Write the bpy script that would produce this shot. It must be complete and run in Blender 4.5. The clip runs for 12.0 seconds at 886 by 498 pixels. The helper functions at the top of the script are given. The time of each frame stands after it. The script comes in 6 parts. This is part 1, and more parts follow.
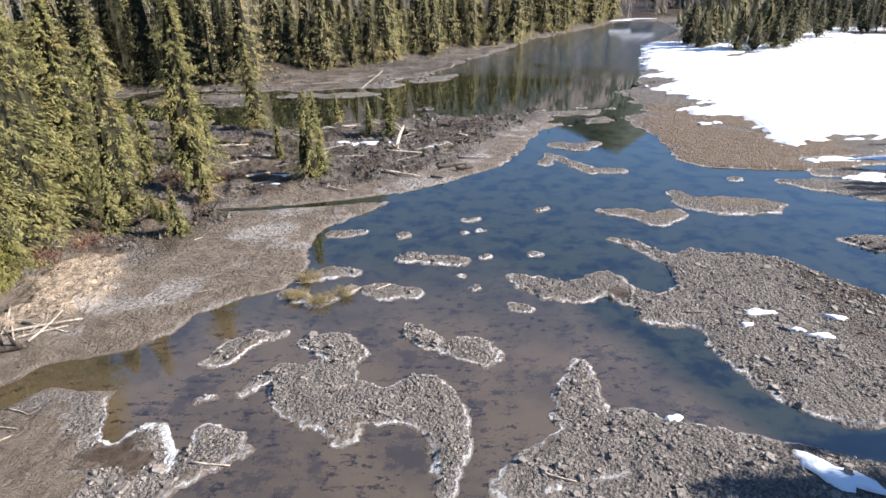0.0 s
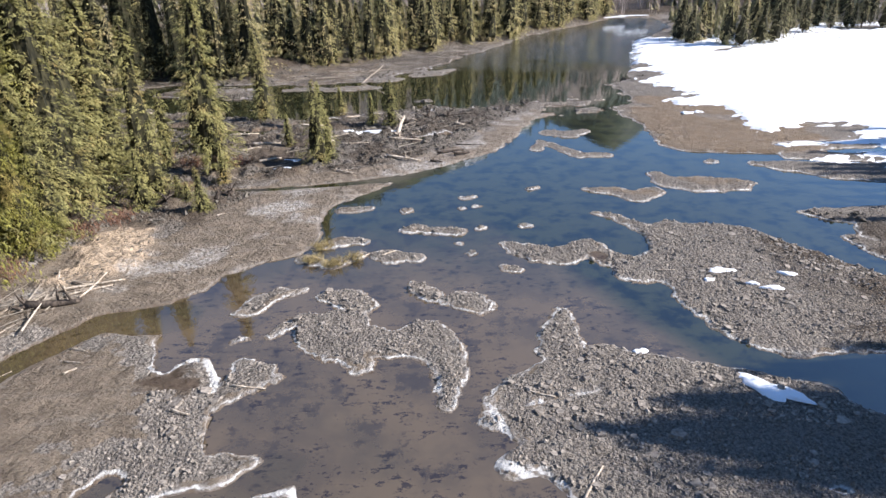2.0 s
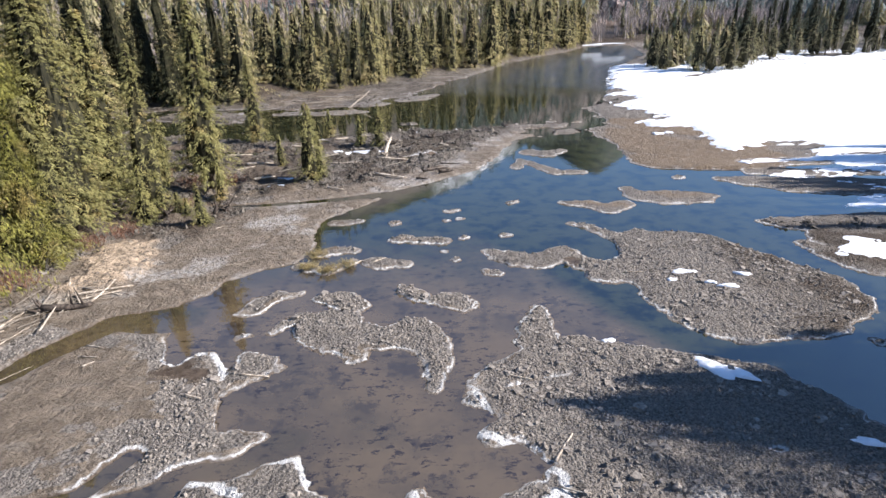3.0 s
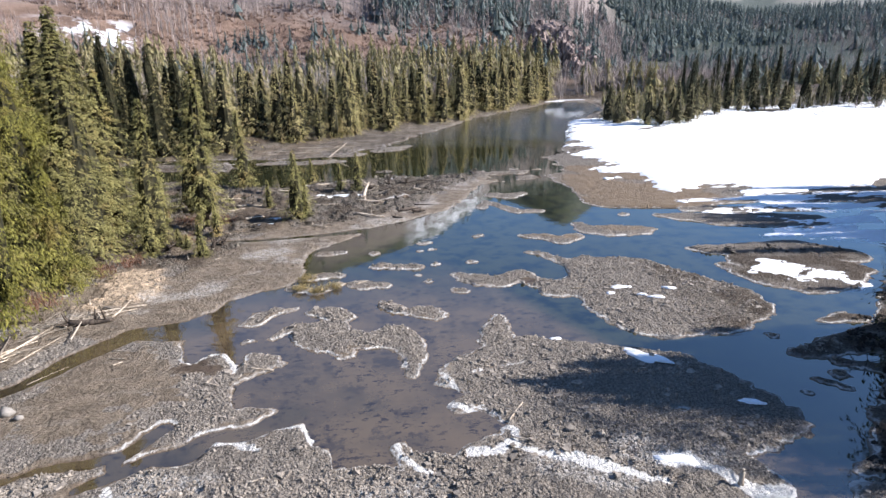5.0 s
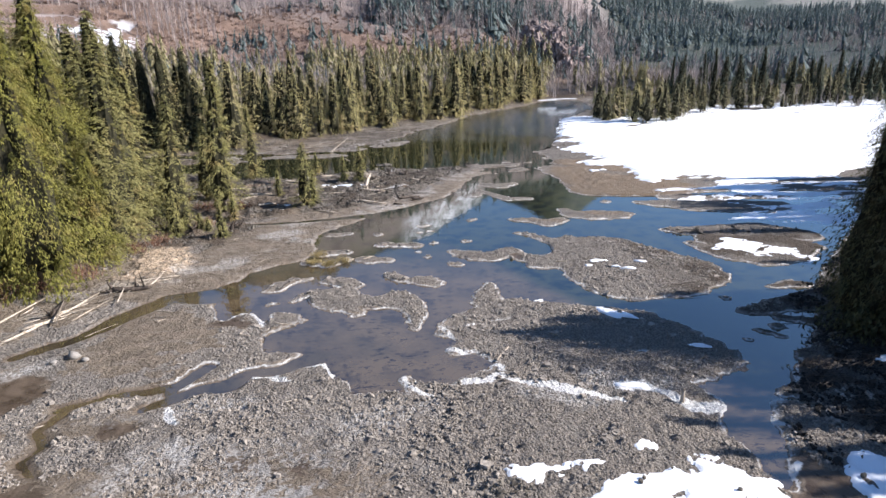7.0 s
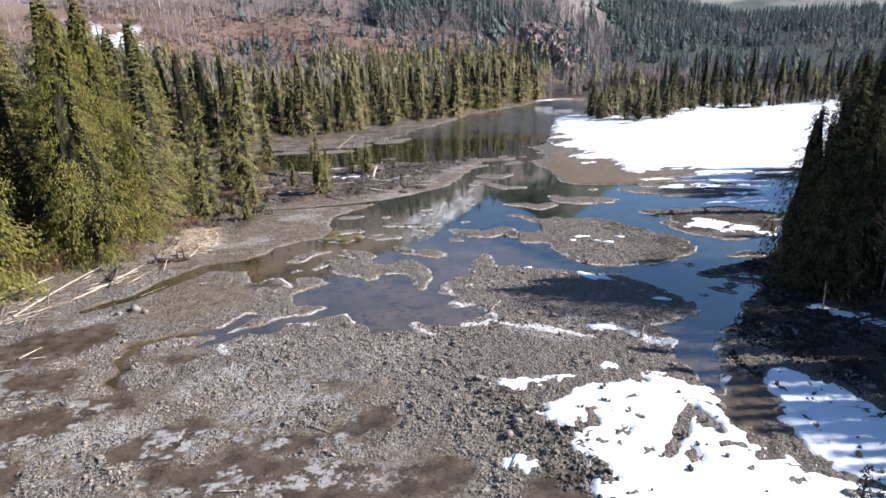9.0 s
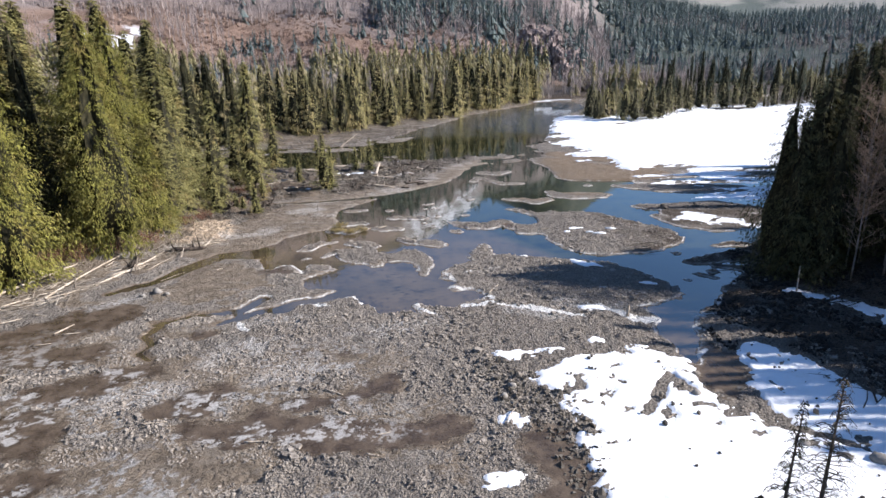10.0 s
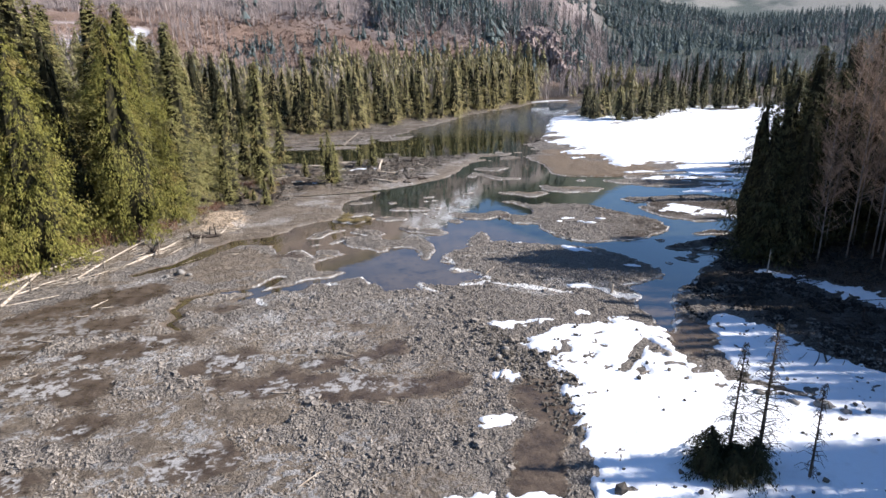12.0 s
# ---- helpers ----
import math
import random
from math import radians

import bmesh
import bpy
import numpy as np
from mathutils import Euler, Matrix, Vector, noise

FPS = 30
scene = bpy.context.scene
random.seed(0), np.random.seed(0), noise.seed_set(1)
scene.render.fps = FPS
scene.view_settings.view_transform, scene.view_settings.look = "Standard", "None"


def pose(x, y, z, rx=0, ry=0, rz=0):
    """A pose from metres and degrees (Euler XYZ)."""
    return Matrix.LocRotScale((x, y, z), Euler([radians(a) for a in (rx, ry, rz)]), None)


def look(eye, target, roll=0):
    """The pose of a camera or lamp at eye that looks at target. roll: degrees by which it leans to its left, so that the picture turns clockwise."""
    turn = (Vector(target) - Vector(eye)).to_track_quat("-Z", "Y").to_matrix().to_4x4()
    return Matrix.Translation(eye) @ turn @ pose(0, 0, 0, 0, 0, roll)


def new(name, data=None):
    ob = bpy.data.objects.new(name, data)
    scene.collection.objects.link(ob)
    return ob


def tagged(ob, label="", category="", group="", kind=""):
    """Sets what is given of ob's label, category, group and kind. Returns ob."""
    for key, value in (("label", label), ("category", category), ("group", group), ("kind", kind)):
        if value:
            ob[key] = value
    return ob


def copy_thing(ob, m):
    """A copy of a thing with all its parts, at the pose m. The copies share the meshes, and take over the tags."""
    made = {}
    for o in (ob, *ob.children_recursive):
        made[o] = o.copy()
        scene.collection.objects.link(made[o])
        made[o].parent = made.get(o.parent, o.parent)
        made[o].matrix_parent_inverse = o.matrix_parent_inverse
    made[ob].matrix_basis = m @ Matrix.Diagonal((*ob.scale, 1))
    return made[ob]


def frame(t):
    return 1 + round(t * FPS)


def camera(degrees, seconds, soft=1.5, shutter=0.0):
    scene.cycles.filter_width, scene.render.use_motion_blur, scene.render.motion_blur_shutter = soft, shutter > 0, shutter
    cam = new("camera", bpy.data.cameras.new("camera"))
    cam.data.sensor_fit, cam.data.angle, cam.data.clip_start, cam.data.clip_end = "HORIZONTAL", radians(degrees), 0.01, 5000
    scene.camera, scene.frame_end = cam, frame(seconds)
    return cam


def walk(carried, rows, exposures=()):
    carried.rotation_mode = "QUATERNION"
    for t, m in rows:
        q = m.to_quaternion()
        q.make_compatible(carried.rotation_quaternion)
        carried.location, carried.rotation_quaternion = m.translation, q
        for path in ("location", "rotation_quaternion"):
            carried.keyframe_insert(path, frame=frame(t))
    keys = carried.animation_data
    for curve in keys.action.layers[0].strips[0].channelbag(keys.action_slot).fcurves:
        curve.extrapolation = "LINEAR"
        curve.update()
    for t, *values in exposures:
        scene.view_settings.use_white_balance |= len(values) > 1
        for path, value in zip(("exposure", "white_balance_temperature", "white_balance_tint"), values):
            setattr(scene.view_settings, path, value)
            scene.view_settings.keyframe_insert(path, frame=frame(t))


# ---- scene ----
cam = camera(72.0, 12.0)
PATH = [
    (0, (0.178, -0.067, 15.337), (0.167, 1.75, 14.502), -1.1),
    (0.5, (0.172, -0.845, 15.314), (0.159, 0.972, 14.479), -1.2),
    (1, (0.149, -1.742, 15.326), (0.137, 0.075, 14.49), -1.2),
    (1.5, (0.113, -2.935, 15.388), (0.103, -1.119, 14.549), -1.3),
    (2, (0.069, -4.374, 15.456), (0.064, -2.56, 14.616), -1.3),
    (2.5, (0.044, -5.796, 15.531), (0.061, -3.979, 14.696), -1.3),
    (3, (-0.007, -7.461, 15.602), (0.038, -5.614, 14.836), -1.2),
    (3.2, (-0.031, -8.133, 15.631), (0.026, -6.271, 14.902), -1.2),
    (4.8, (-0.279, -13.371, 15.969), (-0.15, -11.468, 15.367), -0.9),
    (5, (-0.331, -13.997, 15.993), (-0.191, -12.097, 15.386), -0.9),
    (5.5, (-0.476, -15.458, 16.001), (-0.324, -13.558, 15.395), -0.9),
    (6, (-0.633, -16.905, 16.011), (-0.479, -15.006, 15.405), -0.9),
    (6.5, (-0.814, -18.358, 16.024), (-0.659, -16.459, 15.416), -0.8),
    (7, (-0.952, -19.723, 16.02), (-0.797, -17.824, 15.412), -0.8),
    (8.8, (-1.607, -25.805, 15.881), (-1.453, -23.904, 15.279), -1.0),
    (9, (-1.691, -26.487, 15.875), (-1.536, -24.586, 15.274), -1.0),
    (9.5, (-1.892, -28.099, 15.859), (-1.736, -26.197, 15.26), -0.9),
    (10, (-2.07, -29.591, 15.826), (-1.914, -27.689, 15.229), -0.9),
    (10.5, (-2.21, -30.844, 15.821), (-2.053, -28.941, 15.224), -0.9),
    (11, (-2.317, -31.868, 15.809), (-2.161, -29.966, 15.212), -0.9),
    (11.5, (-2.443, -32.722, 15.761), (-2.284, -30.819, 15.166), -0.9),
    (12, (-2.543, -33.539, 15.73), (-2.383, -31.635, 15.137), -0.8),
]
EXPOSURES = [(0.0, 1.07), (5.0, 1.06), (7.0, 1.0), (9.0, 0.9), (12.0, 0.88)]
walk(cam, [(t, look(eye, aim, roll)) for t, eye, aim, roll in PATH], EXPOSURES)

# ---- world, sun ----
SUN_AZ, SUN_EL = radians(95.0), radians(33.0)
world = bpy.data.worlds.new("sky")
scene.world = world
world.use_nodes = True
wn = world.node_tree.nodes
sky = wn.new("ShaderNodeTexSky")
sky.sky_type, sky.sun_disc = "NISHITA", False
sky.sun_elevation, sky.sun_rotation = SUN_EL, SUN_AZ
sky.altitude = 1500
sky.air_density, sky.dust_density, sky.ozone_density = 1.05, 0.3, 6.0
wn["Background"].inputs["Strength"].default_value = 0.1
world.node_tree.links.new(sky.outputs[0], wn["Background"].inputs[0])
sun_data = bpy.data.lights.new("sun", "SUN")
sun_data.energy, sun_data.angle, sun_data.color = 5.0, radians(0.55), (1.0, 0.945, 0.93)
sun = new("sun", sun_data)
sun_way = Vector((math.sin(SUN_AZ) * math.cos(SUN_EL), math.cos(SUN_AZ) * math.cos(SUN_EL), math.sin(SUN_EL)))
sun.matrix_world = look(sun_way * 200, (0, 0, 0))


# ---- materials ----
class Graph:
    """A small helper for writing node materials."""

    def __init__(self, name, rough=0.85, spec=0.3):
        self.m = bpy.data.materials.new(name)
        self.m.use_nodes = True
        self.t = self.m.node_tree
        self.b = self.t.nodes["Principled BSDF"]
        self.b.inputs["Roughness"].default_value = rough
        self.b.inputs["Specular IOR Level"].default_value = spec
        self.xyz = self.t.nodes.new("ShaderNodeNewGeometry").outputs["Position"]

    def put(self, socket, v):
        if isinstance(v, (int, float)):
            socket.default_value = v
        elif isinstance(v, tuple):
            socket.default_value = (*v, 1.0) if len(v) == 3 and socket.type == "RGBA" else v
        else:
            self.t.links.new(v, socket)

    def noise(self, scale, detail=4.0, rough=0.6, at=None, stretch=None):
        n = self.t.nodes.new("ShaderNodeTexNoise")
        n.inputs["Scale"].default_value = scale
        n.inputs["Detail"].default_value = detail
        n.inputs["Roughness"].default_value = rough
        src = at or self.xyz
        if stretch:
            mp = self.t.nodes.new("ShaderNodeMapping")
            mp.inputs["Scale"].default_value = stretch
            self.t.links.new(src, mp.inputs[0])
            src = mp.outputs[0]
        self.t.links.new(src, n.inputs["Vector"])
        return n.outputs[0]

    def cells(self, scale, out=0):
        n = self.t.nodes.new("ShaderNodeTexVoronoi")
        n.inputs["Scale"].default_value = scale
        self.t.links.new(self.xyz, n.inputs["Vector"])
        return n.outputs[out]

    def ramp(self, v, lo, hi, a=0.0, b=1.0):
        n = self.t.nodes.new("ShaderNodeMapRange")
        n.interpolation_type = "SMOOTHSTEP"
        for k, x in (("From Min", lo), ("From Max", hi), ("To Min", a), ("To Max", b)):
            n.inputs[k].default_value = x
        self.put(n.inputs["Value"], v)
        return n.outputs[0]

    def math(self, op, a, b=0.0):
        n = self.t.nodes.new("ShaderNodeMath")
        n.operation = op
        self.put(n.inputs[0], a)
        self.put(n.inputs[1], b)
        return n.outputs[0]

    def mix(self, f, a, b):
        n = self.t.nodes.new("ShaderNodeMix")
        n.data_type = "RGBA"
        self.put(n.inputs[0], f)
        self.put(n.inputs[6], a)
        self.put(n.inputs[7], b)
        return n.outputs[2]

    def attr(self, name):
        n = self.t.nodes.new("ShaderNodeAttribute")
        n.attribute_name = name
        return n.outputs["Fac"]

    def island(self):
        return self.t.nodes.new("ShaderNodeNewGeometry").outputs["Random Per Island"]

    def each(self):
        return self.t.nodes.new("ShaderNodeObjectInfo").outputs["Random"]

    def bump(self, h, strength, distance):
        n = self.t.nodes.new("ShaderNodeBump")
        n.inputs["Strength"].default_value = strength
        n.inputs["Distance"].default_value = distance
        self.put(n.inputs["Height"], h)
        self.t.links.new(n.outputs[0], self.b.inputs["Normal"])

    def done(self, colour, rough=None):
        self.put(self.b.inputs["Base Color"], colour)
        if rough is not None:
            self.put(self.b.inputs["Roughness"], rough)
        return self.m


def ground_material():
    g = Graph("mud_and_soil", 0.9, 0.25)
    fine, mid, big = g.noise(9.0, 6, 0.7), g.noise(1.3, 5, 0.6), g.noise(0.25, 3)
    grey = g.mix(g.ramp(fine, 0.3, 0.7), (0.095, 0.082, 0.068), (0.375, 0.328, 0.277))
    grey = g.mix(g.ramp(mid, 0.45, 0.75, 0, 0.45), grey, (0.30, 0.275, 0.235))
    brown = g.mix(g.ramp(mid, 0.3, 0.7), (0.14, 0.108, 0.077), (0.255, 0.203, 0.148))
    brown = g.mix(g.ramp(g.noise(0.7, 6, 0.7, stretch=(0.5, 1.6, 1.0)), 0.52, 0.66, 0, 0.5), brown, (0.27, 0.235, 0.19))
    puddle = g.math("ADD", g.attr("poold"), g.math("MULTIPLY", g.math("SUBTRACT", g.noise(1.5, 8, 0.72, stretch=(0.7, 1.35, 1.0)), 0.5), 3.2))
    puddle = g.math("MAXIMUM", g.math("MULTIPLY", g.ramp(puddle, -0.04, 0.08), g.ramp(g.attr("land"), 0.15, 0.4)), g.math("MULTIPLY", g.attr("pool"), 0.45))
    brown = g.mix(puddle, brown, g.mix(g.ramp(mid, 0.3, 0.7), (0.052, 0.037, 0.026), (0.12, 0.089, 0.063)))
    shards = g.math("ADD", g.attr("clod"), g.math("MULTIPLY", g.math("SUBTRACT", g.noise(3.4, 7, 0.72), 0.5), 1.3))
    c = g.mix(g.math("MULTIPLY", g.ramp(shards, 0.3, 0.5), g.math("SUBTRACT", 1.0, g.math("MULTIPLY", puddle, 0.85))), brown, grey)
    c = g.mix(g.math("MULTIPLY", g.attr("plate"), g.ramp(g.noise(1.9, 8, 0.75), 0.49, 0.53)), c, g.mix(g.ramp(fine, 0.3, 0.7), (0.27, 0.255, 0.235), (0.46, 0.44, 0.41)))
    c = g.mix(g.math("MULTIPLY", g.attr("tan"), g.ramp(g.noise(2.4, 6, 0.75), 0.36, 0.56, 0.1, 1.0)), c, (0.58, 0.44, 0.30))
    c = g.mix(g.math("MULTIPLY", g.attr("rust"), g.ramp(g.noise(1.6, 6, 0.75), 0.38, 0.6, 0.35, 1.0)), c, (0.205, 0.145, 0.09))
    c = g.mix(g.math("MULTIPLY", g.ramp(g.noise(24.0, 5, 0.8), 0.53, 0.62), g.math("SUBTRACT", 0.6, g.math("MULTIPLY", puddle, 0.4))), c, (0.05, 0.042, 0.035))
    c = g.mix(g.math("MULTIPLY", g.ramp(g.noise(17.0, 6, 0.8), 0.57, 0.64), g.math("SUBTRACT", 0.55, g.math("MULTIPLY", puddle, 0.4))), c, (0.46, 0.42, 0.37))
    soil = g.mix(g.ramp(fine, 0.35, 0.65), (0.03, 0.024, 0.018), (0.125, 0.092, 0.064))
    c = g.mix(g.attr("soil"), c, soil)
    slope = g.mix(g.ramp(g.noise(0.06, 6, 0.7), 0.4, 0.62), (0.13, 0.086, 0.064), (0.24, 0.163, 0.12))
    slope = g.mix(g.attr("grove"), slope, g.mix(g.ramp(fine, 0.35, 0.65), (0.17, 0.135, 0.12), (0.29, 0.24, 0.215)))
    c = g.mix(g.attr("slope"), c, slope)
    rock = g.mix(g.ramp(g.noise(0.12, 6, 0.75, stretch=(1.0, 1.0, 0.35)), 0.42, 0.62), (0.045, 0.038, 0.038), (0.24, 0.19, 0.172))
    rock = g.mix(g.ramp(g.cells(0.09), 0.25, 0.75, 0, 0.55), rock, (0.20, 0.13, 0.10))
    c = g.mix(g.attr("rock"), c, rock)
    forest = g.mix(g.ramp(g.noise(0.03, 6, 0.7), 0.42, 0.6), (0.025, 0.04, 0.028), (0.07, 0.075, 0.055))
    c = g.mix(g.attr("forest"), c, forest)
    silt = g.mix(g.ramp(g.noise(0.5, 6, 0.65), 0.5, 0.66), (0.17, 0.125, 0.085), (0.055, 0.04, 0.03))
    # Far mountain: its haze goes into this pale base colour.
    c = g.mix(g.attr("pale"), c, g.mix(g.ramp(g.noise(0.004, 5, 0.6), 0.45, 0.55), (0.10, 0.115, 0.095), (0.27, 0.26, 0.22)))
    silt = g.mix(g.ramp(g.noise(2.6, 5, 0.6), 0.6, 0.68, 0, 0.85), silt, (0.022, 0.016, 0.013))
    c = g.mix(g.attr("bed"), c, silt)
    crust = g.math("MULTIPLY", g.attr("crust"), g.ramp(g.noise(4.0, 7, 0.75), 0.42, 0.56, 0.05, 1.0))
    shore = g.math("ADD", g.attr("land"), g.math("MULTIPLY", g.math("SUBTRACT", g.noise(3.2, 7, 0.72), 0.5), 0.5))
    line = g.math("MULTIPLY", g.ramp(shore, -0.03, 0.02), g.ramp(shore, 0.05, 0.14, 1.0, 0.0))
    line = g.math("MULTIPLY", g.math("MULTIPLY", line, g.attr("rim")), g.ramp(g.noise(0.6, 6, 0.7), 0.4, 0.58, 0.25, 1.0))
    salt = g.math("ADD", g.attr("salt"), g.math("MULTIPLY", g.math("SUBTRACT", g.noise(2.6, 7, 0.72), 0.5), 0.55))
    line = g.math("MAXIMUM", line, g.ramp(salt, -0.1, 0.02, 0.0, 0.95))
    c = g.mix(g.math("MAXIMUM", crust, line), c, (0.74, 0.725, 0.69))
    c = g.mix(g.math("MULTIPLY", g.attr("snowy"), g.ramp(g.noise(0.1, 5, 0.7), 0.48, 0.55)), c, (0.85, 0.87, 0.9))
    h = g.math("ADD", g.noise(14.0, 6, 0.75), g.math("MULTIPLY", g.noise(3.0, 4), 0.6))
    lumps = g.math("ADD", g.cells(7.0), g.math("MULTIPLY", g.cells(17.0), 0.5))
    h = g.math("SUBTRACT", h, g.math("MULTIPLY", g.math("MULTIPLY", lumps, 1.7), g.attr("clod")))
    h = g.math("SUBTRACT", h, g.math("MULTIPLY", g.cells(4.5), g.ramp(g.noise(0.9, 5, 0.7), 0.44, 0.56, 0.1, 1.1)))
    h = g.math("MULTIPLY", h, g.math("SUBTRACT", 1.0, g.math("MULTIPLY", puddle, 0.85)))
    h = g.math("ADD", h, g.math("MULTIPLY", g.ramp(g.attr("poold"), -0.9, 0.0, 0.7, 0.0), g.noise(1.5, 8, 0.75)))
    g.bump(h, 1.0, 0.13)
    dry = g.ramp(g.math("ADD", g.attr("clod"), g.math("MULTIPLY", big, 0.4)), 0.1, 0.7, 0.62, 0.95)
    wet = g.math("MULTIPLY", puddle, g.ramp(mid, 0.4, 0.6, 0.38, 0.12))
    return g.done(c, g.math("SUBTRACT", dry, wet))


def water_material():
    """Shallow silty water: the bed's brown shows where it is thin, dark where deep, under a clear gloss."""
    g = Graph("river_water", 0.025, 0.8)
    g.b.inputs["IOR"].default_value = 1.8
    bed = g.mix(g.ramp(g.noise(0.22, 5, 0.6), 0.4, 0.6), (0.12, 0.087, 0.05), (0.082, 0.061, 0.037))
    bed = g.mix(g.ramp(g.noise(0.42, 8, 0.74), 0.52, 0.6, 0, 0.6), bed, (0.03, 0.023, 0.018))
    weed = g.math("MULTIPLY", g.ramp(g.noise(2.4, 7, 0.75, stretch=(0.7, 1.2, 1.0)), 0.54, 0.58), g.ramp(g.noise(0.35, 4, 0.6), 0.42, 0.54))
    bed = g.mix(g.math("MULTIPLY", weed, 0.85), bed, (0.02, 0.012, 0.008))
    deep = g.mix(g.ramp(g.noise(0.6, 6, 0.7), 0.45, 0.62), (0.032, 0.034, 0.015), (0.007, 0.008, 0.005))
    c = g.mix(g.ramp(g.attr("bed_darkness"), 0.0, 0.7), bed, deep)
    waves = g.math("MULTIPLY", g.noise(1.1, 4, 0.6, stretch=(0.6, 1.0, 1.0)), g.math("MULTIPLY", g.attr("ripple"), 150.0))
    g.bump(g.math("ADD", g.noise(2.0, 3, 0.5, stretch=(1.0, 0.6, 1.0)), waves), 0.25, 0.01)
    return g.done(c)


def snow_material():
    g = Graph("old_snow", 0.6, 0.3)
    c = g.mix(g.ramp(g.noise(1.1, 6, 0.7), 0.5, 0.75, 0, 0.5), (0.86, 0.88, 0.90), (0.66, 0.65, 0.63))
    g.bump(g.math("ADD", g.noise(7.0, 5), g.noise(1.5, 3)), 0.4, 0.08)
    return g.done(c)


def leaf_material(name, dark, light, warm, warm_at=0.62):
    g = Graph(name, 0.75, 0.15)
    tone = g.math("ADD", g.math("MULTIPLY", g.island(), 0.36), g.ramp(g.noise(1.3, 5, 0.7), 0.34, 0.64, 0.0, 0.72))
    c = g.mix(tone, dark, light)
    c = g.mix(g.ramp(g.noise(0.5, 3), warm_at - 0.1, warm_at + 0.12, 0, 0.75), c, warm)
    c = g.mix(g.math("MULTIPLY", g.each(), 0.28), c, dark)
    back = g.t.nodes.new("ShaderNodeBsdfTranslucent")
    g.put(back.inputs[0], c)
    both = g.t.nodes.new("ShaderNodeMixShader")
    both.inputs[0].default_value = 0.25
    m = g.done(c)
    g.t.links.new(g.b.outputs[0], both.inputs[1])
    g.t.links.new(back.outputs[0], both.inputs[2])
    g.t.links.new(both.outputs[0], g.t.nodes["Material Output"].inputs["Surface"])
    return m


def bark_material(name, a, b, scale=6.0):
    g = Graph(name, 0.9, 0.2)
    v = g.noise(scale, 5, 0.7, stretch=(1, 1, 0.25))
    g.bump(v, 0.6, 0.03)
    return g.done(g.mix(g.ramp(v, 0.35, 0.65), a, b))


def rough_material(name, a, b, scale=6.0, apart=0.6):
    g = Graph(name, 0.92, 0.2)
    v = g.noise(scale, 5, 0.7)
    g.bump(v, 0.6, 0.04)
    return g.done(g.mix(g.math("ADD", g.math("MULTIPLY", g.island(), apart), g.ramp(v, 0.3, 0.7, 0, 1.0 - apart)), a, b))


MUD, WATER, SNOW = ground_material(), water_material(), snow_material()
CLOD = rough_material("dried_mud_clods", (0.085, 0.073, 0.06), (0.41, 0.36, 0.303), 7.0, 0.35)
SPRUCE = leaf_material("spruce_needles", (0.05, 0.052, 0.022), (0.47, 0.43, 0.17), (0.48, 0.35, 0.15))
# Needles of the shaded bank: its shade is put into this darker colour.
BANKSHADE = leaf_material("bank_shade_needles", (0.02, 0.022, 0.012), (0.165, 0.155, 0.068), (0.18, 0.14, 0.07), 0.62)
CEDAR = leaf_material("cedar_sprays", (0.05, 0.052, 0.016), (0.37, 0.345, 0.085), (0.36, 0.265, 0.1))
FARLEAF = leaf_material("distant_needles", (0.08, 0.078, 0.038), (0.64, 0.56, 0.25), (0.62, 0.485, 0.27), 0.56)
FLOORLEAF = leaf_material("valley_needles", (0.055, 0.055, 0.03), (0.42, 0.375, 0.185), (0.42, 0.345, 0.22), 0.55)
# Hillside trees: distance haze is put into this lighter, bluer colour.
HAZELEAF = leaf_material("haze_tinted_needles", (0.045, 0.07, 0.072), (0.22, 0.265, 0.245), (0.27, 0.25, 0.225), 0.62)
# Stand behind the snow field: its shadowed look is put into the colour.
STANDLEAF = leaf_material("stand_shade_needles", (0.022, 0.03, 0.026), (0.13, 0.145, 0.09), (0.17, 0.14, 0.085), 0.64)
SNOWLEAF = leaf_material("snow_edge_needles", (0.06, 0.062, 0.036), (0.40, 0.365, 0.185), (0.42, 0.335, 0.21), 0.56)
# Solid core of each crown, coloured dark to stand for shade between sprays.
CROWNSHADE = bark_material("crown_shade_dark", (0.012, 0.012, 0.007), (0.05, 0.045, 0.022), 3.0)
BARK = bark_material("conifer_bark", (0.05, 0.038, 0.028), (0.16, 0.125, 0.095))
BIRCH = bark_material("pale_bark", (0.13, 0.115, 0.10), (0.33, 0.30, 0.275))
TWIG = rough_material("bare_twigs", (0.20, 0.165, 0.15), (0.50, 0.43, 0.40))
BROWNTWIG = rough_material("brown_birch_twigs", (0.20, 0.135, 0.09), (0.50, 0.375, 0.275))
BRUSH = rough_material("red_brown_brush", (0.13, 0.06, 0.04), (0.30, 0.17, 0.11))
DRIFT = bark_material("bleached_driftwood", (0.30, 0.24, 0.175), (0.60, 0.52, 0.42), 5.0)
WETWOOD = bark_material("wet_dark_wood", (0.03, 0.024, 0.02), (0.12, 0.095, 0.075))
WETCLOD = rough_material("wet_dark_clods", (0.03, 0.026, 0.022), (0.21, 0.185, 0.15), 5.0)
# Wet soil lumps, near-black because the bank's shade is painted in.
SHADECLOD = rough_material("shade_black_clods", (0.01, 0.009, 0.008), (0.055, 0.049, 0.042), 5.0)
CRUMB = rough_material("white_mineral_crumbs", (0.5, 0.49, 0.46), (0.8, 0.79, 0.76), 9.0)
CLIFF = bark_material("pinkish_grey_rock", (0.07, 0.056, 0.054), (0.37, 0.29, 0.255), 0.45)
